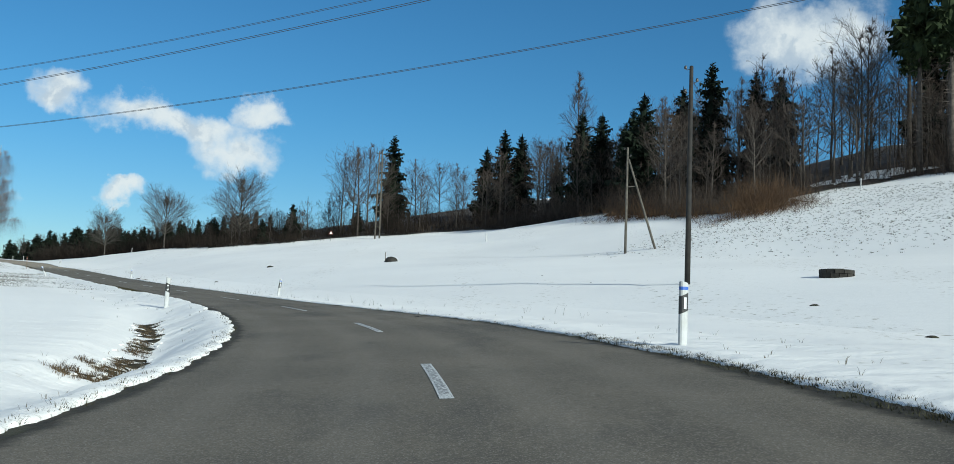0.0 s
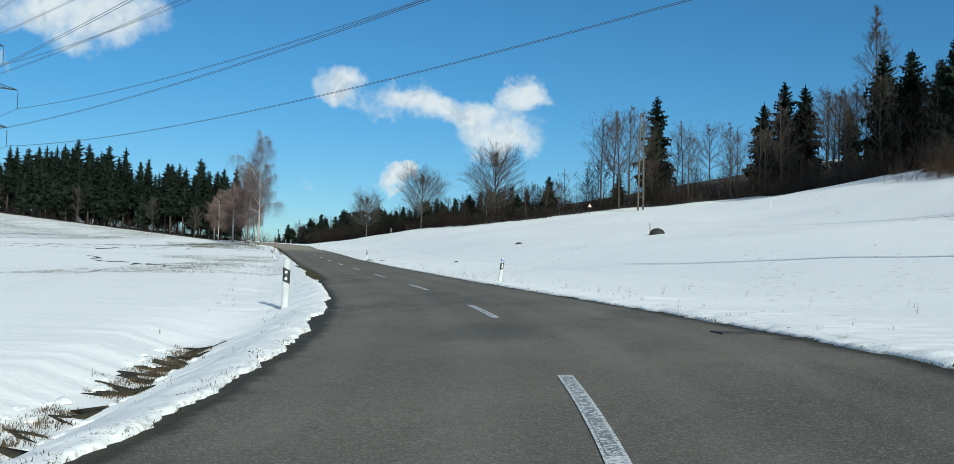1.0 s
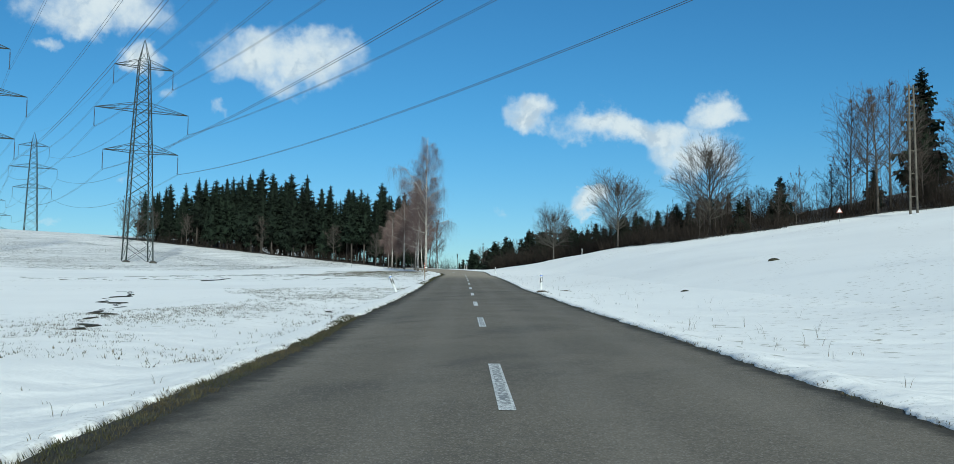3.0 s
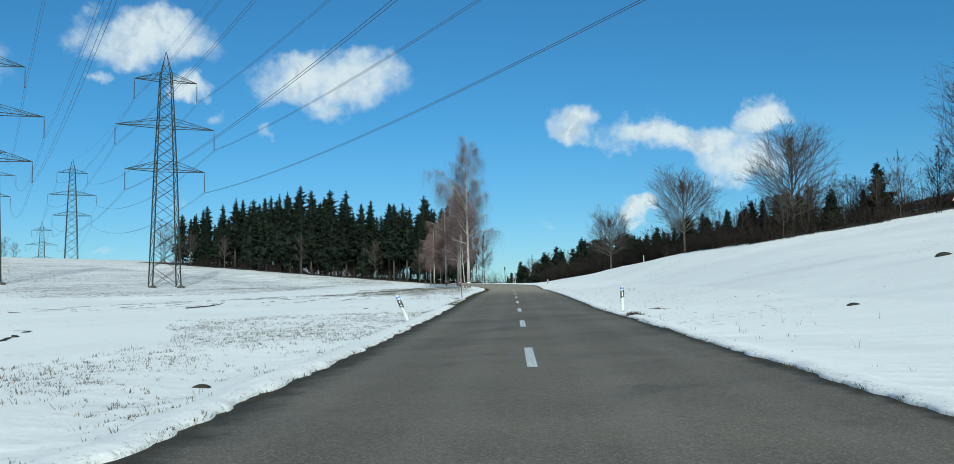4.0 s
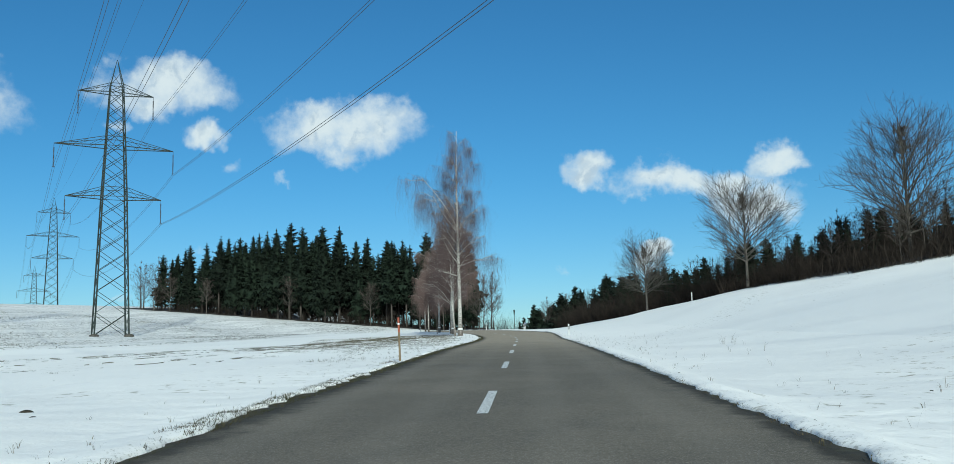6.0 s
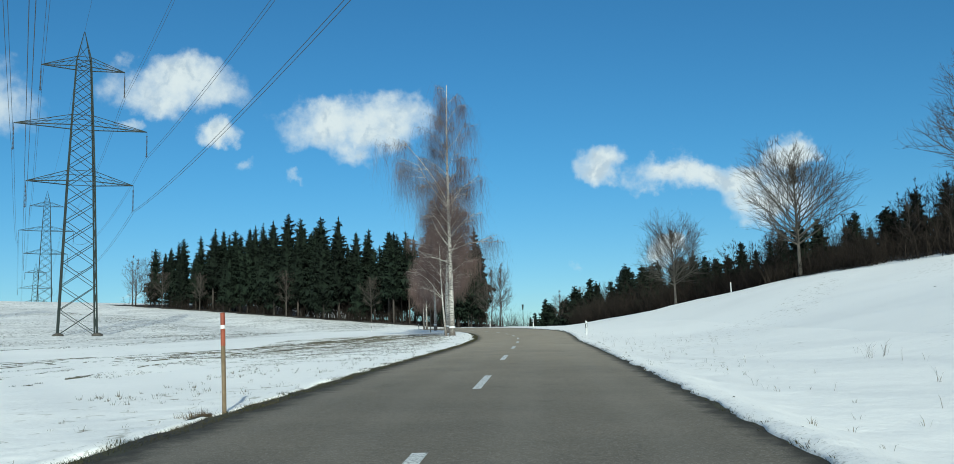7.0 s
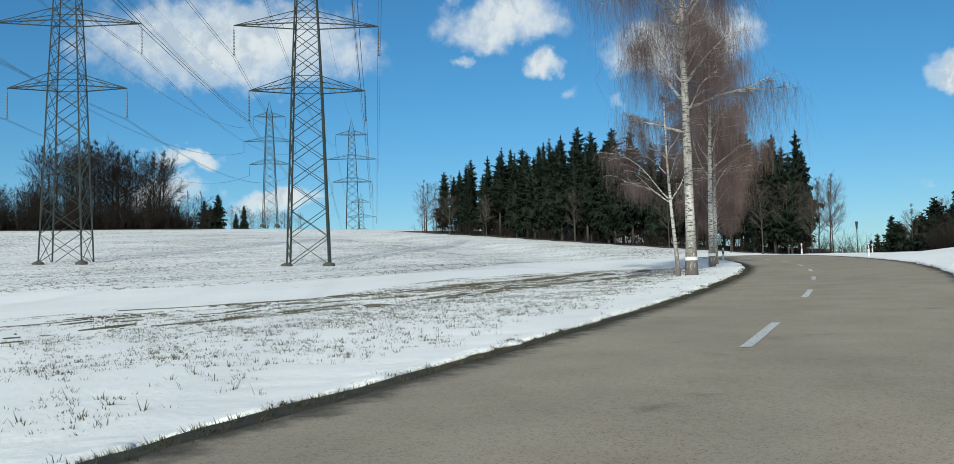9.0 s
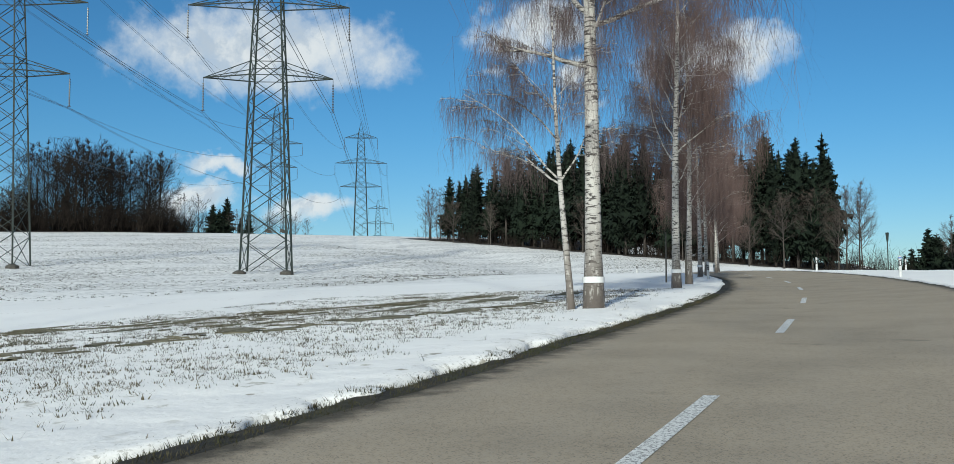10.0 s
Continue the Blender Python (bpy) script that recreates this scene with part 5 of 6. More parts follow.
build_marker(0.9, 136.5, 1.3, "slim white marker post on the snowy slope")
build_marker(-79.9, 218.2, 1.3, "slim white marker post on the snowy slope")
build_marker(-46.0, 197.5, 1.5, "leaning white marker post at the edge of the wood", -0.12)
build_marker(45.8, 114.0, 1.4, "slim white marker post at the edge of the wood")


def build_stake():
    ob = root("snow_stake", drop(-59.3, 124.7, 0.08), "tall wooden snow stake with a red top and white ring", "stake")

    def cyl(z0, z1, r):
        sh = Shape()
        sh.loft([[(r * math.cos(a * 0.6283), r * math.sin(a * 0.6283), z) for a in range(10)] for z in (z0, z1)])
        return sh

    part("shaft", cyl(-0.3, 1.34, 0.036).mesh("shaft", STAKEWOOD, False), None, ob)
    part("red_top", cyl(1.34, 1.885, 0.0385).mesh("red_top", REDPAINT, False), None, ob, "faded orange-red painted top")
    part("white_ring", cyl(1.62, 1.68, 0.0405).mesh("white_ring", WHITEBAND, False), None, ob, "white painted ring")
    ob.matrix_world = ob.matrix_world @ Matrix.Rotation(-0.035, 4, "Y")


build_stake()


def insulator(parent, x, z, side):
    sh = Shape()
    sh.tube([Vector((x, 0, z)), Vector((x + side * 0.14, 0, z - 0.04)), Vector((x + side * 0.22, 0, z + 0.02))], [0.018] * 3, 5)
    sh.loft([[(x + side * 0.22 + r * math.cos(a * 0.7854), r * math.sin(a * 0.7854), z + dz) for a in range(8)] for dz, r in ((0.0, 0.05), (0.06, 0.085), (0.14, 0.07), (0.2, 0.05))])
    part("insulator", sh.mesh("insulator", GLASSY), None, parent, "dark insulator on a bent iron hook")


def build_pole_a():
    ob = root("utility_pole", drop(11.25, 51.2, 0.1), "tall single dark wooden utility pole in a snowy field", "utility pole", "wooden poles", -0.1)
    sh = Shape()
    sh.loft([[(r * math.cos(a * 0.5236), r * math.sin(a * 0.5236), z) for a in range(12)] for z, r in ((-0.5, 0.155), (4, 0.145), (8, 0.125), (12.05, 0.105), (12.1, 0.06))])
    part("shaft", sh.mesh("shaft", DARKPOLE, True), None, ob)
    for z, sd in ((11.9, -1), (11.2, 1), (10.6, -1)):
        insulator(ob, sd * 0.1, z, sd)


def build_pole_b():
    p = drop(15.0, 97.6, 0.1)
    ob = root("utility_pole", p, "grey wooden utility pole braced by a slanting strut", "utility pole", "wooden poles")
    sh = Shape()
    sh.loft([[(r * math.cos(a * 0.5236), r * math.sin(a * 0.5236), z) for a in range(12)] for z, r in ((-0.5, 0.14), (6, 0.125), (11.1, 0.10), (11.15, 0.06))])
    part("shaft", sh.mesh("shaft", POLEWOOD, True), None, ob)
    foot = drop(17.95, 96.5, 0.3) - p
    st = Shape()
    st.tube([Vector(foot), Vector((0.12, -0.05, 9.9))], [0.13, 0.10], 10)
    part("strut", st.mesh("strut", POLEWOOD, True), None, ob)
    br = Shape()
    br.tube([Vector((-0.05, 0, 7.0)), Vector(foot).lerp(Vector((0.12, -0.05, 9.9)), 0.70) + Vector((0.1, 0, 0.05))], [0.05, 0.05], 6)
    part("brace", br.mesh("brace", POLEWOOD), None, ob)
    for z, sd in ((10.9, -1), (10.2, 1)):
        insulator(ob, sd * 0.1, z, sd)


def build_pole_c():
    ob = root("double_pole", drop(-19.8, 182.5, 0.2), "tall double wooden pole with iron cross-pieces by the wood", "utility pole", "wooden poles", 0.6)
    for sg in (-1, 1):
        sh = Shape()
        sh.loft([[(sg * gap + r * math.cos(a * 0.6283), r * math.sin(a * 0.6283), z) for a in range(10)] for z, r, gap in ((-0.5, 0.16, 0.50), (9, 0.14, 0.40), (17.2, 0.11, 0.30), (17.25, 0.06, 0.30))])
        part("shaft", sh.mesh("shaft", POLEWOOD, True), None, ob)
    for z in (2.4, 5.4, 8.4, 11.4, 14.4):
        sh = Shape()
        g = 0.50 - 0.012 * z
        sh.box((-g - 0.12, -0.05, z), (g + 0.12, 0.05, z + 0.10))
        part("cross_piece", sh.mesh("cross_piece", POLEWOOD), None, ob)
    sh = Shape()
    sh.box((-0.95, -0.06, 16.6), (0.95, 0.06, 16.74))
    part("cross_arm", sh.mesh("cross_arm", STEEL), None, ob)
    for x in (-0.85, 0.0, 0.85):
        sh = Shape()
        sh.loft([[(x + r * math.cos(a * 0.7854), r * math.sin(a * 0.7854), z) for a in range(8)] for z, r in ((16.74, 0.03), (16.8, 0.08), (16.94, 0.08), (17.02, 0.05))])
        part("insulator", sh.mesh("insulator", GLASSY), None, ob)


build_pole_a()
build_pole_b()
build_pole_c()


def build_well():
    ob = root("stone_trough", drop(18.7, 49.6, 0.05), "low dark round stone well ring in the snow", "well", "", 0.3)
    rng2 = random.Random(5)
    for layer, (z0, z1, r) in enumerate(((-0.2, 0.24, 0.86), (0.21, 0.42, 0.88))):
        n = 12
        for k in range(n):
            a0, a1 = 6.2832 * (k + 0.04 + layer * 0.5) / n, 6.2832 * (k + 0.96 + layer * 0.5) / n
            rr = r + rng2.uniform(-0.03, 0.03)
            ring = []
            for z, g in ((z0, 0.0), (z1 - 0.03, 0.0), (z1 + rng2.uniform(-0.02, 0.02), 0.03)):
                ring.append([((rr - g) * math.cos(a0), (rr - g) * math.sin(a0), z), ((rr - g) * math.cos(a1), (rr - g) * math.sin(a1), z),
                             ((rr - 0.3 + g) * math.cos(a1), (rr - 0.3 + g) * math.sin(a1), z), ((rr - 0.3 + g) * math.cos(a0), (rr - 0.3 + g) * math.sin(a0), z)])
            sh = Shape().loft(ring)
            part("stone", sh.mesh("stone", STONE), None, ob)
    lid = Shape()
    lid.loft([[(r * math.cos(a * 0.3927), r * math.sin(a * 0.3927), z) for a in range(16)] for z, r in ((0.22, 0.6), (0.34, 0.6), (0.37, 0.5))])
    part("lid", lid.mesh("lid", STONE), None, ob, "dark sunken lid")


build_well()


def lump(name, x, y, rx, ry, h, mat, label, category, seed, group="", stuff=False):
    """A rough hump of stones or soil: a noisy dome set into the ground."""
    r2 = random.Random(seed)
    rings = []
    ph = [r2.uniform(0, 6.28) for _ in range(4)]
    for q in (1.15, 1.0, 0.82, 0.55, 0.25, 0.04):
        z = h * math.sqrt(max(0, 1 - min(q, 1) ** 2)) - (0.25 if q > 1 else 0.03)
        rings.append([(rx * q * math.cos(a) * (1 + 0.12 * math.sin(3 * a + ph[0]) + 0.08 * math.sin(7 * a + ph[1])), ry * q * math.sin(a) * (1 + 0.1 * math.sin(4 * a + ph[2])),
                       z * (1 + 0.15 * math.sin(5 * a + ph[3] + q * 4))) for a in [i * 6.2832 / 18 for i in range(18)]])
    sh = Shape().loft(rings)
    ob = part(name, sh.mesh(name, mat, True), None)
    ob.matrix_world = Matrix.Translation(drop(x, y))
    return tagged(ob, label, category, group)


pile = lump("stone_heap", -10.8, 116.95, 0.80, 0.5, 0.58, STONE, "dark heap of stones with a short stake in the snow", "stone heap", 31)
stake = Shape().tube([Vector((-0.75, 0.1, -0.2)), Vector((-0.78, 0.1, 1.15))], [0.05, 0.045], 6)
part("short_stake", stake.mesh("short_stake", POLEWOOD), None, pile)
for x, y, r in ((-55.0, 107.1, 0.13), (-53.6, 106.3, 0.08), (-33.0, 74.0, 0.14), (-25.8, 117.6, 0.35), (12.9, 36.4, 0.16), (10.6, 22.2, 0.14), (-27.5, 100, 0.2)):
    lump("molehill", x, y, r * 1.3, r, r * 0.55, EARTH, "small dark molehill showing through the snow", "molehill", int(x * 7 + 900), "molehills")


def build_stick():
    """A dark dead branch lying in the field snow."""
    p = drop(-77.5, 116.0)
    ob = root("fallen_branch", p, "dark dead branch lying in the field snow", "branch", "", 0.75)
    sh = Shape().tube([Vector((-1.3, 0, 0.04)), Vector((-0.4, 0.06, 0.10)), Vector((0.5, 0.0, 0.16)), Vector((1.5, 0.1, 0.34))], [0.05, 0.055, 0.045, 0.025], 6)
    part("stem", sh.mesh("stem", STONE, True), None, ob)
    tw = Shape().tube([Vector((0.4, 0.0, 0.15)), Vector((0.9, -0.25, 0.3))], [0.025, 0.012], 5)
    part("side_twig", tw.mesh("side_twig", STONE, True), None, ob)


build_stick()
for x, y, h in ((-108.5, 203.6, 2.3), (-113.2, 207.3, 3.0)):
    ob = root("tree_stake", drop(x, y, 0.1), "slim weathered wooden stake beside the birches", "stake", "birch stakes")
    part("shaft", Shape().tube([Vector((0, 0, -0.3)), Vector((0.02, 0, h * 0.5)), Vector((0, 0.03, h))], [0.05, 0.048, 0.042], 8).mesh("shaft", POLEWOOD, True), None, ob)


def build_signs():
    ob = root("roadside_pole", drop(-131.4, 262.0, 0.1), "slim grey pole with a narrow box at its top", "pole")
    sh = Shape().tube([Vector((0, 0, -0.4)), Vector((0, 0, 4.2))], [0.06, 0.05], 8)
    part("shaft", sh.mesh("shaft", STEEL), None, ob)
    part("box", Shape().box((-0.07, -0.07, 3.4), (0.07, 0.07, 4.35), 1.9).mesh("box", STEEL), None, ob)
    tri = root("warning_sign", drop(-29.5, 187.5, 0.1), "small triangular warning sign on a short post", "sign", "", -0.1)
    part("post", Shape().tube([Vector((0, 0, -0.3)), Vector((0, 0, 1.9))], [0.035, 0.035], 6).mesh("post", STEEL), None, tri)
    for nm, r, y0, y1, mat, lab in (("rim", 0.52, -0.05, -0.03, REDPAINT, "red rim"), ("face", 0.37, -0.058, -0.05, WHITEBAND, "white face")):
        pts = [(r * math.sin(k * 2.0944), r * math.cos(k * 2.0944) + 1.6) for k in range(3)]
        sh = Shape().loft([[(px, y0, pz) for px, pz in pts], [(px, y1, pz) for px, pz in pts]])
        part(nm, sh.mesh(nm, mat), None, tri, lab)


build_signs()


# ---------------------------------------------------------------- grass that shows through the snow
def tufts(name, places, mat, seed, label, h=0.16, blades=7, w=0.006, spread=0.07, plain=False):
    r2 = random.Random(seed)
    sh = Shape()
    for x, y, k in places:
        p = drop(x, y, 0.02)
        for _ in range(blades):
            a = r2.uniform(0, 6.283)
            o = Vector((math.cos(a), math.sin(a), 0))
            b = p + o * r2.uniform(0, spread)
            hh = h * k * r2.uniform(0.5, 1.2)
            m = b + o * hh * 0.25 + Vector((0, 0, hh * 0.65))
            e = m + o * hh * r2.uniform(0.2, 0.6) + Vector((0, 0, hh * r2.uniform(0.1, 0.35)))
            side = Vector((-o.y, o.x, 0))
            if plain:
                sh.tri(b - side * w, b + side * w, e)
            else:
                sh.ribbon([b, m, e], [w, w * 0.8, w * 0.2], side)
    return tagged(part(name, sh.mesh(name, mat), None), label, "grass", kind="stuff")


def verge_places(side, s0, s1, n, lo, hi, seed):
    r2 = random.Random(seed)
    out = []
    for _ in range(n):
        q = r2.uniform(s0, s1)
        d = float(half_width(q, side)) + r2.uniform(lo, hi)
        x, y = at_road(q, side * d)
        out.append((float(x), float(y), r2.uniform(0.5, 1.2)))
    return out


tufts("verge_grass", verge_places(-1, 6, 30, 160, 0.05, 0.30, 1) + verge_places(-1, 52, 74, 2300, 0.02, 0.32, 6) + verge_places(-1, 74, 118, 350, 0.0, 0.14, 7) + verge_places(-1, 116, 222, 7500, 0.0, 0.46, 5) + verge_places(1, 4, 20, 900, 0.02, 0.34, 2) + verge_places(1, 20, 215, 900, 0.0, 0.14, 8), VERGEGRASS, 41, "short matted grass along the edge of the asphalt", 0.06, 9, 0.0065, 0.11, True)
tufts("verge_straw", verge_places(-1, 10, 215, 320, 0.4, 3.5, 3) + verge_places(1, 5, 215, 260, 0.4, 3.0, 4), STRAW, 42, "dry stalks poking out of the roadside snow", 0.12, 4, 0.004, 0.08)
r3 = random.Random(77)
places, dark = [], []
for _ in range(21000):      # stubble of the lower field
    q, d = r3.uniform(64, 115), -r3.uniform(4.0, 18)
    patchy = 0.6 * math.sin(q * 0.35 + d * 0.2) + 0.6 * math.sin(d * 0.9 - q * 0.11) + 0.5 * math.sin(q * 1.3 + d * 1.7)
    if abs(d) < 13.5 + 3.5 * math.sin(q * 0.12) and patchy + r3.uniform(-1.5, 1.5) > 0.1 + (0.9 if q < 84 and abs(d) < 6.5 else 0.0):
        x, y = at_road(q, d)
        (places if r3.random() < 0.7 else dark).append((float(x), float(y), r3.uniform(0.4, 1.2)))
for _ in range(74000):      # rough strip beside the birches
    q, d = r3.uniform(158, 228), -4.2 - 18 * r3.random()
    patchy = 0.5 * math.sin(d * 1.3 + q * 0.05) + 0.5 * math.sin(q * 0.8 - d * 0.4) + 0.5 * math.sin(q * 2.3 + d * 2.1)
    need = -0.35 if q > 190 else -0.35 + 0.07 * (190 - q)
    need += 1.6 * max(0.0, 6.8 - abs(d)) / 2 + 0.22 * max(0.0, abs(d) - 15)
    if patchy + r3.uniform(-1.4, 1.4) > need:
        x, y = at_road(q, d)
        (places if r3.random() < 0.4 else dark).append((float(x), float(y), r3.uniform(0.35, 1.1)))
for _ in range(700):
    q, d = r3.uniform(140, 186), -r3.uniform(5, 9)
    if math.sin(q * 0.7) + math.sin(d * 2 + q * 0.2) + r3.uniform(-1, 1) > 0.4:
        x, y = at_road(q, d)
        (places if r3.random() < 0.5 else dark).append((float(x), float(y), r3.uniform(0.6, 1.7)))
tufts("field_stubble", places, STRAW, 43, "thin dry grass stalks standing in the snow of the field", 0.10, 5, 0.0080, 0.10, True)
tufts("field_grass", dark, GRASS, 44, "tufts of old grass showing through thin field snow", 0.080, 6, 0.0105, 0.09, True)


# wheel ruts that fan out from the birches over the field
def rut_place(k, q):
    return from_axes(218 - (70 + 3 * k) * q, -15.0 - (1.5 + 4.3 * k) * q ** 0.85 + 0.5 * math.sin(9 * q + k))


worn = []
for k in range(9):
    for _ in range(1500):
        q = r3.random() ** 1.15
        if math.sin(31 * q + 2.1 * k) + 0.8 * math.sin(83 * q + k) + r3.uniform(-1, 1) > 0.15 + 0.9 * q:
            x, y = rut_place(k, q)
            worn.append((x + r3.gauss(0, 0.22), y + r3.gauss(0, 0.22), r3.uniform(0.4, 1.2)))
tufts("rut_grass", worn, GRASS, 47, "muddy grass showing in old wheel ruts across the field", 0.065, 8, 0.024, 0.18, True)
# dark clods and tussocks scattered over the upper field
places = []
for _ in range(52000):
    a, b = r3.uniform(225, 400), -r3.uniform(40, 210)
    if math.sin(a * 0.07 + b * 0.11) + math.sin(b * 0.23 - a * 0.05) + r3.uniform(-1.5, 1.5) > 0.35:
        places.append((*from_axes(a, b), r3.uniform(0.5, 1.4)))
tufts("upper_field_tussocks", places, GRASS, 48, "small tussocks breaking through the snow of the upper field", 0.10, 4, 0.055, 0.25, True)
places = []
for _ in range(5200):
    u2, w2 = r3.uniform(44, 84), r3.uniform(44, 84)
    if w2 < front(u2) - 2 and r3.random() < smooth(w2, 42, 62):
        places.append((*from_axes(u2, w2), r3.uniform(0.5, 1.3)))
tufts("slope_grass", places, GRASS, 45, "dark grass clumps breaking through the snow of the steep pasture", 0.10, 7, 0.028, 0.16, True)


def turf_patch(s0, d0, length, width, seed, name="turf_patch", mat=None, lift=0.03, parent=None, label="bare patch of flattened turf in the snow"):
    """A ragged bare patch where the snow has gone, lying along the road."""
    r2 = random.Random(seed)
    ph = [r2.uniform(0, 6.28) for _ in range(5)]
    verts, n = [], 40
    for q in (0.0, 0.35, 0.65, 0.88, 1.0):
        for i in range(n):
            a = i * 2 * math.pi / n
            rr = q * (1 + 0.22 * math.sin(3 * a + ph[0]) + 0.16 * math.sin(5 * a + ph[1]) + 0.12 * math.sin(9 * a + ph[2]) + 0.08 * math.sin(14 * a + ph[3]))
            x, y = at_road(s0 + rr * length / 2 * math.cos(a), d0 + rr * width / 2 * math.sin(a))
            p = drop(float(x), float(y))
            verts.append(p + Vector((0, 0, lift * (1 - q ** 6) - (0.03 * q ** 6 if parent is None else -0.004))))
    ob = part(name, mesh(name, verts, [f for f in grid_faces_ring(5, n)], mat or TURF, True), None, parent)
    if parent is None:
        tagged(ob, label, "turf", kind="structure")
    return ob


def grid_faces_ring(rows, n):
    return [(r * n + c, r * n + (c + 1) % n, (r + 1) * n + (c + 1) % n, (r + 1) * n + c) for r in range(rows - 1) for c in range(n)]


def near(x, y):
    a, b = to_road(x, y)
    return float(a[0]), float(b[0])


for k, (x, y, L, W) in enumerate(((-33.0, 92.4, 0.5, 0.2), (-59.4, 124.3, 1.2, 0.35),
                                  (-98.5, 176.6, 2.6, 0.4), (-101.6, 182.4, 5.0, 0.8), (-103.6, 187.6, 6.5, 1.3), (-105.2, 192.5, 5.0, 1.0), (-99.9, 186.2, 4.0, 0.7))):
    turf_patch(*near(x, y), L, W, 60 + k, mat=EARTH if k < 2 else TURF)


def ragged_strips(name, paths, mat, label, category, seed, lift=0.03):
    """Narrow thawed strips laid over the snow along the given ways, with uneven width and gaps, as one piece."""
    r2 = random.Random(seed)
    verts, faces = [], []
    for way, n, width, gaps in paths:
        ph = [r2.uniform(0, 6.28) for _ in range(5)]
        last = None
        for i in range(n):
            q = i / (n - 1)
            x0, y0 = way(q)
            x1, y1 = way(min(q + 1e-3, 1.0) if q < 1 else q - 1e-3)
            dx, dy = x1 - x0, y1 - y0
            m = math.hypot(dx, dy) or 1.0
            nx, ny = -dy / m, dx / m
            wave = math.sin(31 * q + ph[0]) + 0.8 * math.sin(83 * q + ph[1]) + 0.6 * math.sin(171 * q + ph[2]) + r2.uniform(-1.1, 1.1)
            wide = width * max(0.0, 0.5 + 0.45 * wave - gaps * (0.4 + q))
            off = 0.22 * math.sin(47 * q + ph[3]) + 0.12 * math.sin(119 * q + ph[4])
            if wide < 0.02:
                last = None
                continue
            k = len(verts)
            for a in (-1.0, -0.5, 0.5, 1.0):
                px, py = x0 + nx * (off + a * wide), y0 + ny * (off + a * wide)
                verts.append(drop(px, py) + Vector((0, 0, lift if abs(a) < 0.9 else -0.02)))
            if last is not None:
                faces += [(last + c, last + c + 1, k + c + 1, k + c) for c in range(3)]
            last = k
    ob = part(name, mesh(name, verts, faces, mat, True), None)
    return tagged(ob, label, category, kind="structure")


def in_ditch(s, b):
    """A place b metres beyond the snow edge of the first bend."""
    return place_on_road_side(s, -(float(half_width(s, -1)) + 0.2 + b))


ragged_strips("ditch_bottom", [(lambda q: in_ditch(28.6 + 5.6 * q, 1.95 + 0.12 * math.sin(5 * q)), 40, 0.17, -0.25), (lambda q: in_ditch(24.3 + 3.4 * q, 2.15 - 0.25 * q), 26, 0.10, -0.1), (lambda q: in_ditch(19.4 + 4.2 * q, 2.10 - 0.15 * q), 32, 0.12, -0.1)], EARTH, "bare dark earth in the open bottom of the ditch", "soil", 74, 0.02)
ragged_strips("thaw_crack", [(lambda q: (-59.5 + 28.2 * q + 0.5 * math.sin(13 * q), 88.6 - 26.2 * q + 0.5 * math.sin(17 * q)), 280, 0.20, 0.02)], EARTH, "dark broken thaw line across the field snow", "soil", 71)
ragged_strips("wheel_ruts", [(lambda q, k=k: rut_place(k, q ** 1.1), 320, 0.11 + 0.05 * (k % 3), 0.45 + 0.1 * (k % 4)) for k in range(9)], TURF, "muddy turf showing in old wheel ruts across the snowy field", "turf", 72)
ragged_strips("turf_band", [(lambda q: place_on_road_side(214 - 20 * q, -7.6 - 6.5 * q), 150, 0.42, 0.08), (lambda q: place_on_road_side(212 - 16 * q, -8.2 - 3.5 * q), 120, 0.40, 0.15), (lambda q: place_on_road_side(206 - 24 * q, -9.4 - 9 * q), 170, 0.22, 0.25)], TURF, "olive band of bare turf running out from the birches", "turf", 73)
extra = []
for x, y, k in [(*in_ditch(28.8 + 0.55 * k, 2.0), 0.55) for k in range(10)] + [(*in_ditch(24.4 + 0.5 * k, 2.1), 0.5) for k in range(7)] + [(*in_ditch(19.3 + 0.5 * k, 2.15), 0.6) for k in range(8)] + [(-59.4, 124.3, 1.0), (*in_ditch(19.6, 2.5), 1.0), (*in_ditch(18.9, 2.6), 0.9), (*in_ditch(21.0, 2.5), 0.9), (-36.5, 104.2, 0.5), (-36.2, 104.0, 0.4)]:
    for _ in range(34):
        extra.append((x + r3.gauss(0, 0.15), y + r3.gauss(0, 0.18), r3.uniform(0.4, 1.2) * k))
for _ in range(40):
    extra.append((-33.1 + r3.gauss(0, 0.10), 92.7 + r3.gauss(0, 0.16), r3.uniform(0.6, 1.2)))
BROWNGRASS = material("brown_withered_grass", (0.055, 0.037, 0.019), (0.115, 0.08, 0.04), 1.5, 0.9, vary=0.3)
tufts("patch_grass", extra, BROWNGRASS, 46, "matted brown grass in the bare gaps of the snow", 0.14, 15, 0.004, 0.12)

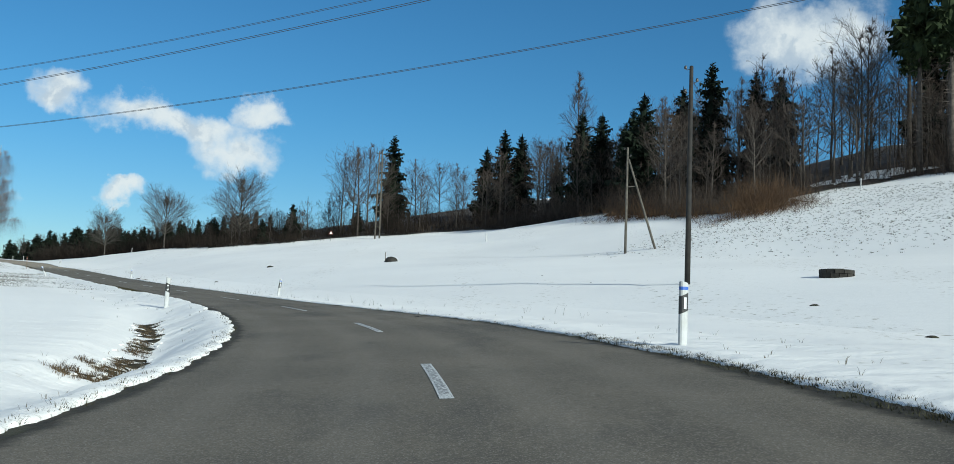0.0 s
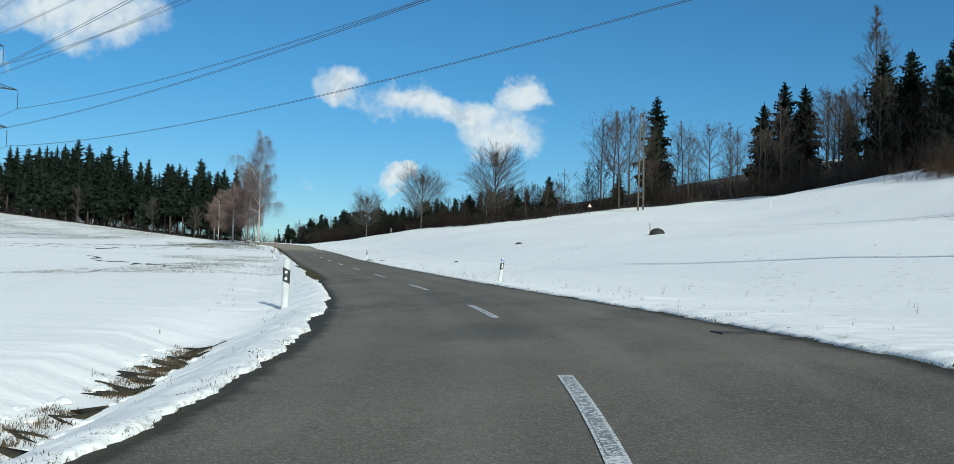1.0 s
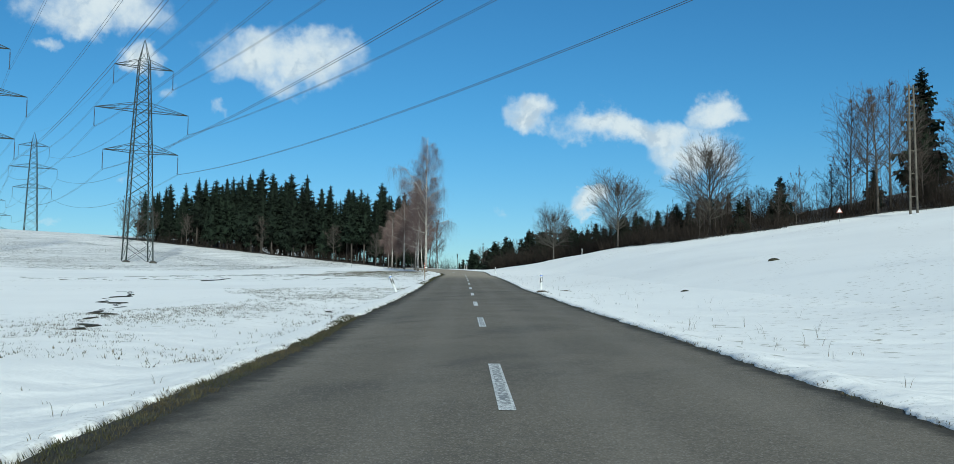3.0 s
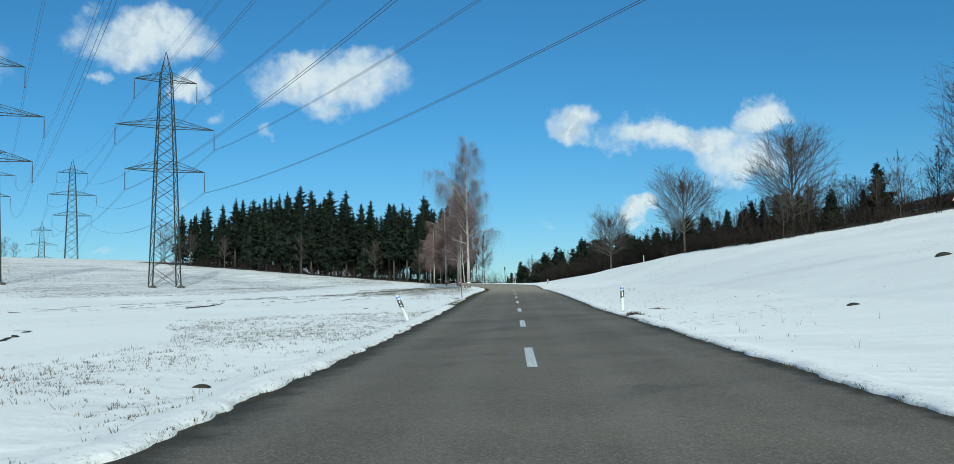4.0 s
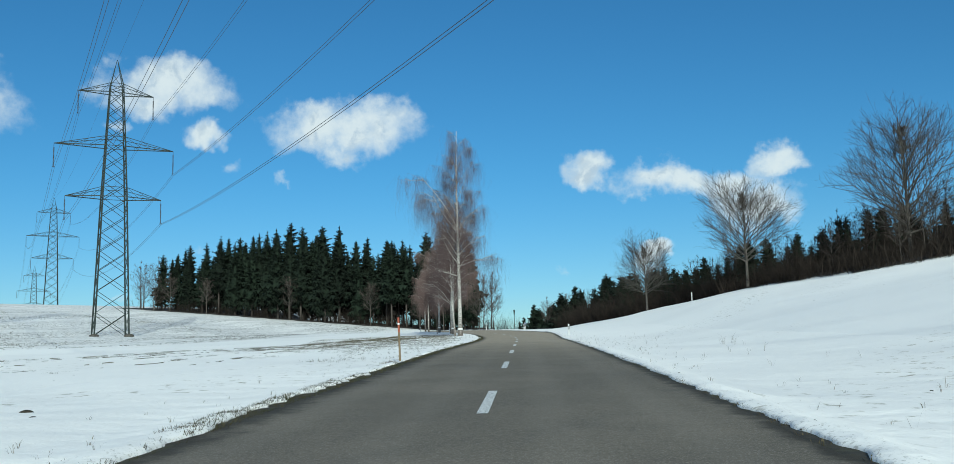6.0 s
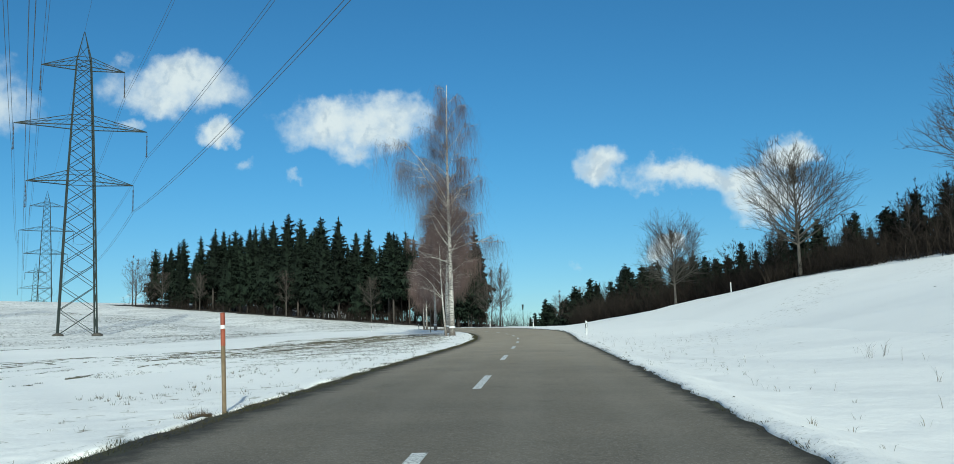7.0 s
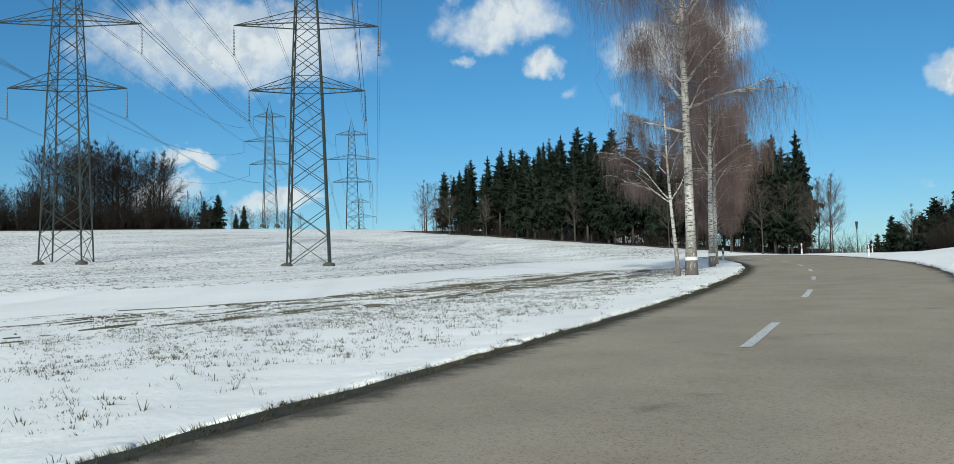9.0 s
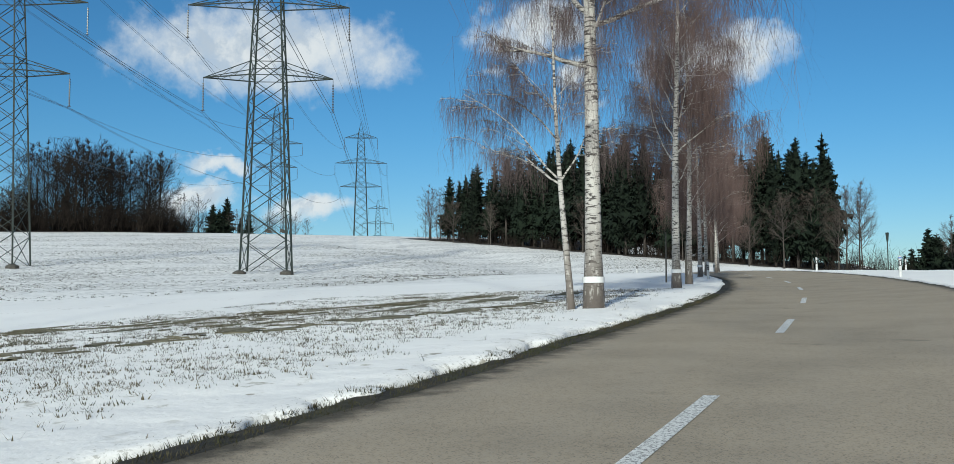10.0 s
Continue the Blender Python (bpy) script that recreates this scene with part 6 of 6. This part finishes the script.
# dark clods and thawed gaps scattered over the right-hand pasture
def clods(name, places, mat, seed, label):
    r2 = random.Random(seed)
    sh = Shape()
    for x, y, k in places:
        p = drop(x, y, 0.015)
        turn, n = r2.uniform(-0.5, 0.5) + AX + 1.57, 9
        rings = []
        for q, z in ((1.0, 0.0), (0.8, 0.35), (0.35, 0.6)):
            rings.append([(p.x + k * q * (1.7 * math.cos(a) * math.cos(turn) - 0.6 * math.sin(a) * math.sin(turn)) * r2.uniform(0.7, 1.2),
                           p.y + k * q * (1.7 * math.cos(a) * math.sin(turn) + 0.6 * math.sin(a) * math.cos(turn)) * r2.uniform(0.7, 1.2), p.z + k * 0.55 * z) for a in [i * 6.2832 / n for i in range(n)]])
        sh.loft(rings)
    return tagged(part(name, sh.mesh(name, mat), None), label, "snow lumps" if mat is SNOW else "soil clods", kind="stuff")


places = []
for k in range(34):
    q = k / 33
    places.append((-40.5 + 7 * q + r3.gauss(0, 0.3), 114.2 - 0.8 * q + r3.gauss(0, 0.5), r3.uniform(0.03, 0.08)))
for _ in range(900):
    q, d = r3.uniform(8, 215), r3.uniform(5.5, 46)
    if math.sin(q * 0.21 + d * 0.13) + math.sin(d * 0.55 + q * 0.04) + r3.uniform(-1.2, 1.2) > 0.7:
        x, y = at_road(q, d)
        places.append((float(x), float(y), 0.018 + 0.05 * r3.random() ** 2))
for _ in range(500):
    q, d = r3.uniform(20, 160), -r3.uniform(6, 45)
    if math.sin(q * 0.21 + d * 0.13) + math.sin(d * 0.55 + q * 0.04) + r3.uniform(-1.2, 1.2) > 0.7:
        x, y = at_road(q, d)
        places.append((float(x), float(y), 0.018 + 0.05 * r3.random() ** 2))
clods("soil_clods", places, EARTH, 51, "dark soil clods and thawed gaps in the snow")
places = []
for k in range(420):
    q = r3.uniform(5, 215)
    side = 1 if r3.random() < 0.6 else -1
    x, y = at_road(q, side * (float(half_width(q, side)) + r3.uniform(0.05, 0.5)))
    places.append((float(x), float(y), 0.018 + 0.035 * r3.random() ** 2))
clods("verge_clods", places, EARTH, 52, "lumps of dark soil along the ragged snow edge")
places = []
for lo, hi, n in ((28.4, 34.4, 26), (24.0, 28.2, 22), (19.0, 24.0, 24)):
    for _ in range(n):
        q = r3.uniform(lo, hi)
        places.append((*in_ditch(q, 2.05 + r3.choice((-1, 1)) * r3.uniform(0.12, 0.5)), r3.uniform(0.07, 0.17)))
clods("snow_lumps", places, SNOW, 54, "soft lumps of snow slumped into the ditch")
# lone dry stalks by the right-hand verge
places = [(-51.9 + r3.gauss(0, 0.25), 140.8 + r3.gauss(0, 0.3), r3.uniform(0.7, 1.3)) for _ in range(9)]
for _ in range(150):
    q = r3.uniform(30, 190)
    x, y = at_road(q, float(half_width(q, 1)) + r3.uniform(1.2, 7))
    places.append((float(x), float(y), r3.uniform(0.3, 0.8)))
tufts("lone_stalks", places, BROWNGRASS, 53, "single withered stalks standing in the snow", 0.50, 2, 0.004, 0.05)

# ---------------------------------------------------------------- road furniture
DARKTAR = material("tar_stain", (0.070, 0.066, 0.060), (0.135, 0.122, 0.104), 9.0, 0.75, 0.4, 40.0)


def build_drain():
    q, d = near(-1.45, 31.2)
    x, y = place_on_road_side(q, 3.3)
    ob = root("drain_grate", drop(x, y) + Vector((0, 0, 0.004)), "dark cast-iron drain grate at the edge of the road", "drain", "", hd(q))
    fr = Shape()
    for lo, hi in (((-0.3, -0.3, -0.05), (0.3, -0.25, 0.012)), ((-0.3, 0.25, -0.05), (0.3, 0.3, 0.012)), ((-0.3, -0.25, -0.05), (-0.25, 0.25, 0.012)), ((0.25, -0.25, -0.05), (0.3, 0.25, 0.012))):
        fr.box(lo, hi)
    part("frame", fr.mesh("frame", IRON), None, ob)
    for k in range(7):
        yy = -0.21 + k * 0.07
        part("bar", Shape().box((-0.25, yy - 0.017, -0.05), (0.25, yy + 0.017, 0.008)).mesh("bar", IRON), None, ob)


build_drain()

for k, (q, d, L, W) in enumerate(((37.7, -2.0, 0.5, 0.14), (36.6, -1.28, 0.3, 0.18), (34.8, -1.25, 0.5, 0.22), (43.4, -1.0, 0.5, 0.13), (48.0, -2.45, 0.5, 0.2), (54.3, -1.9, 0.9, 0.3), (45.9, -0.95, 0.8, 0.07), (84.4, -0.8, 0.07, 0.6))):
    turf_patch(q, d, L, W, 140 + k, "tar_stain", DARKTAR, 0.004, road)
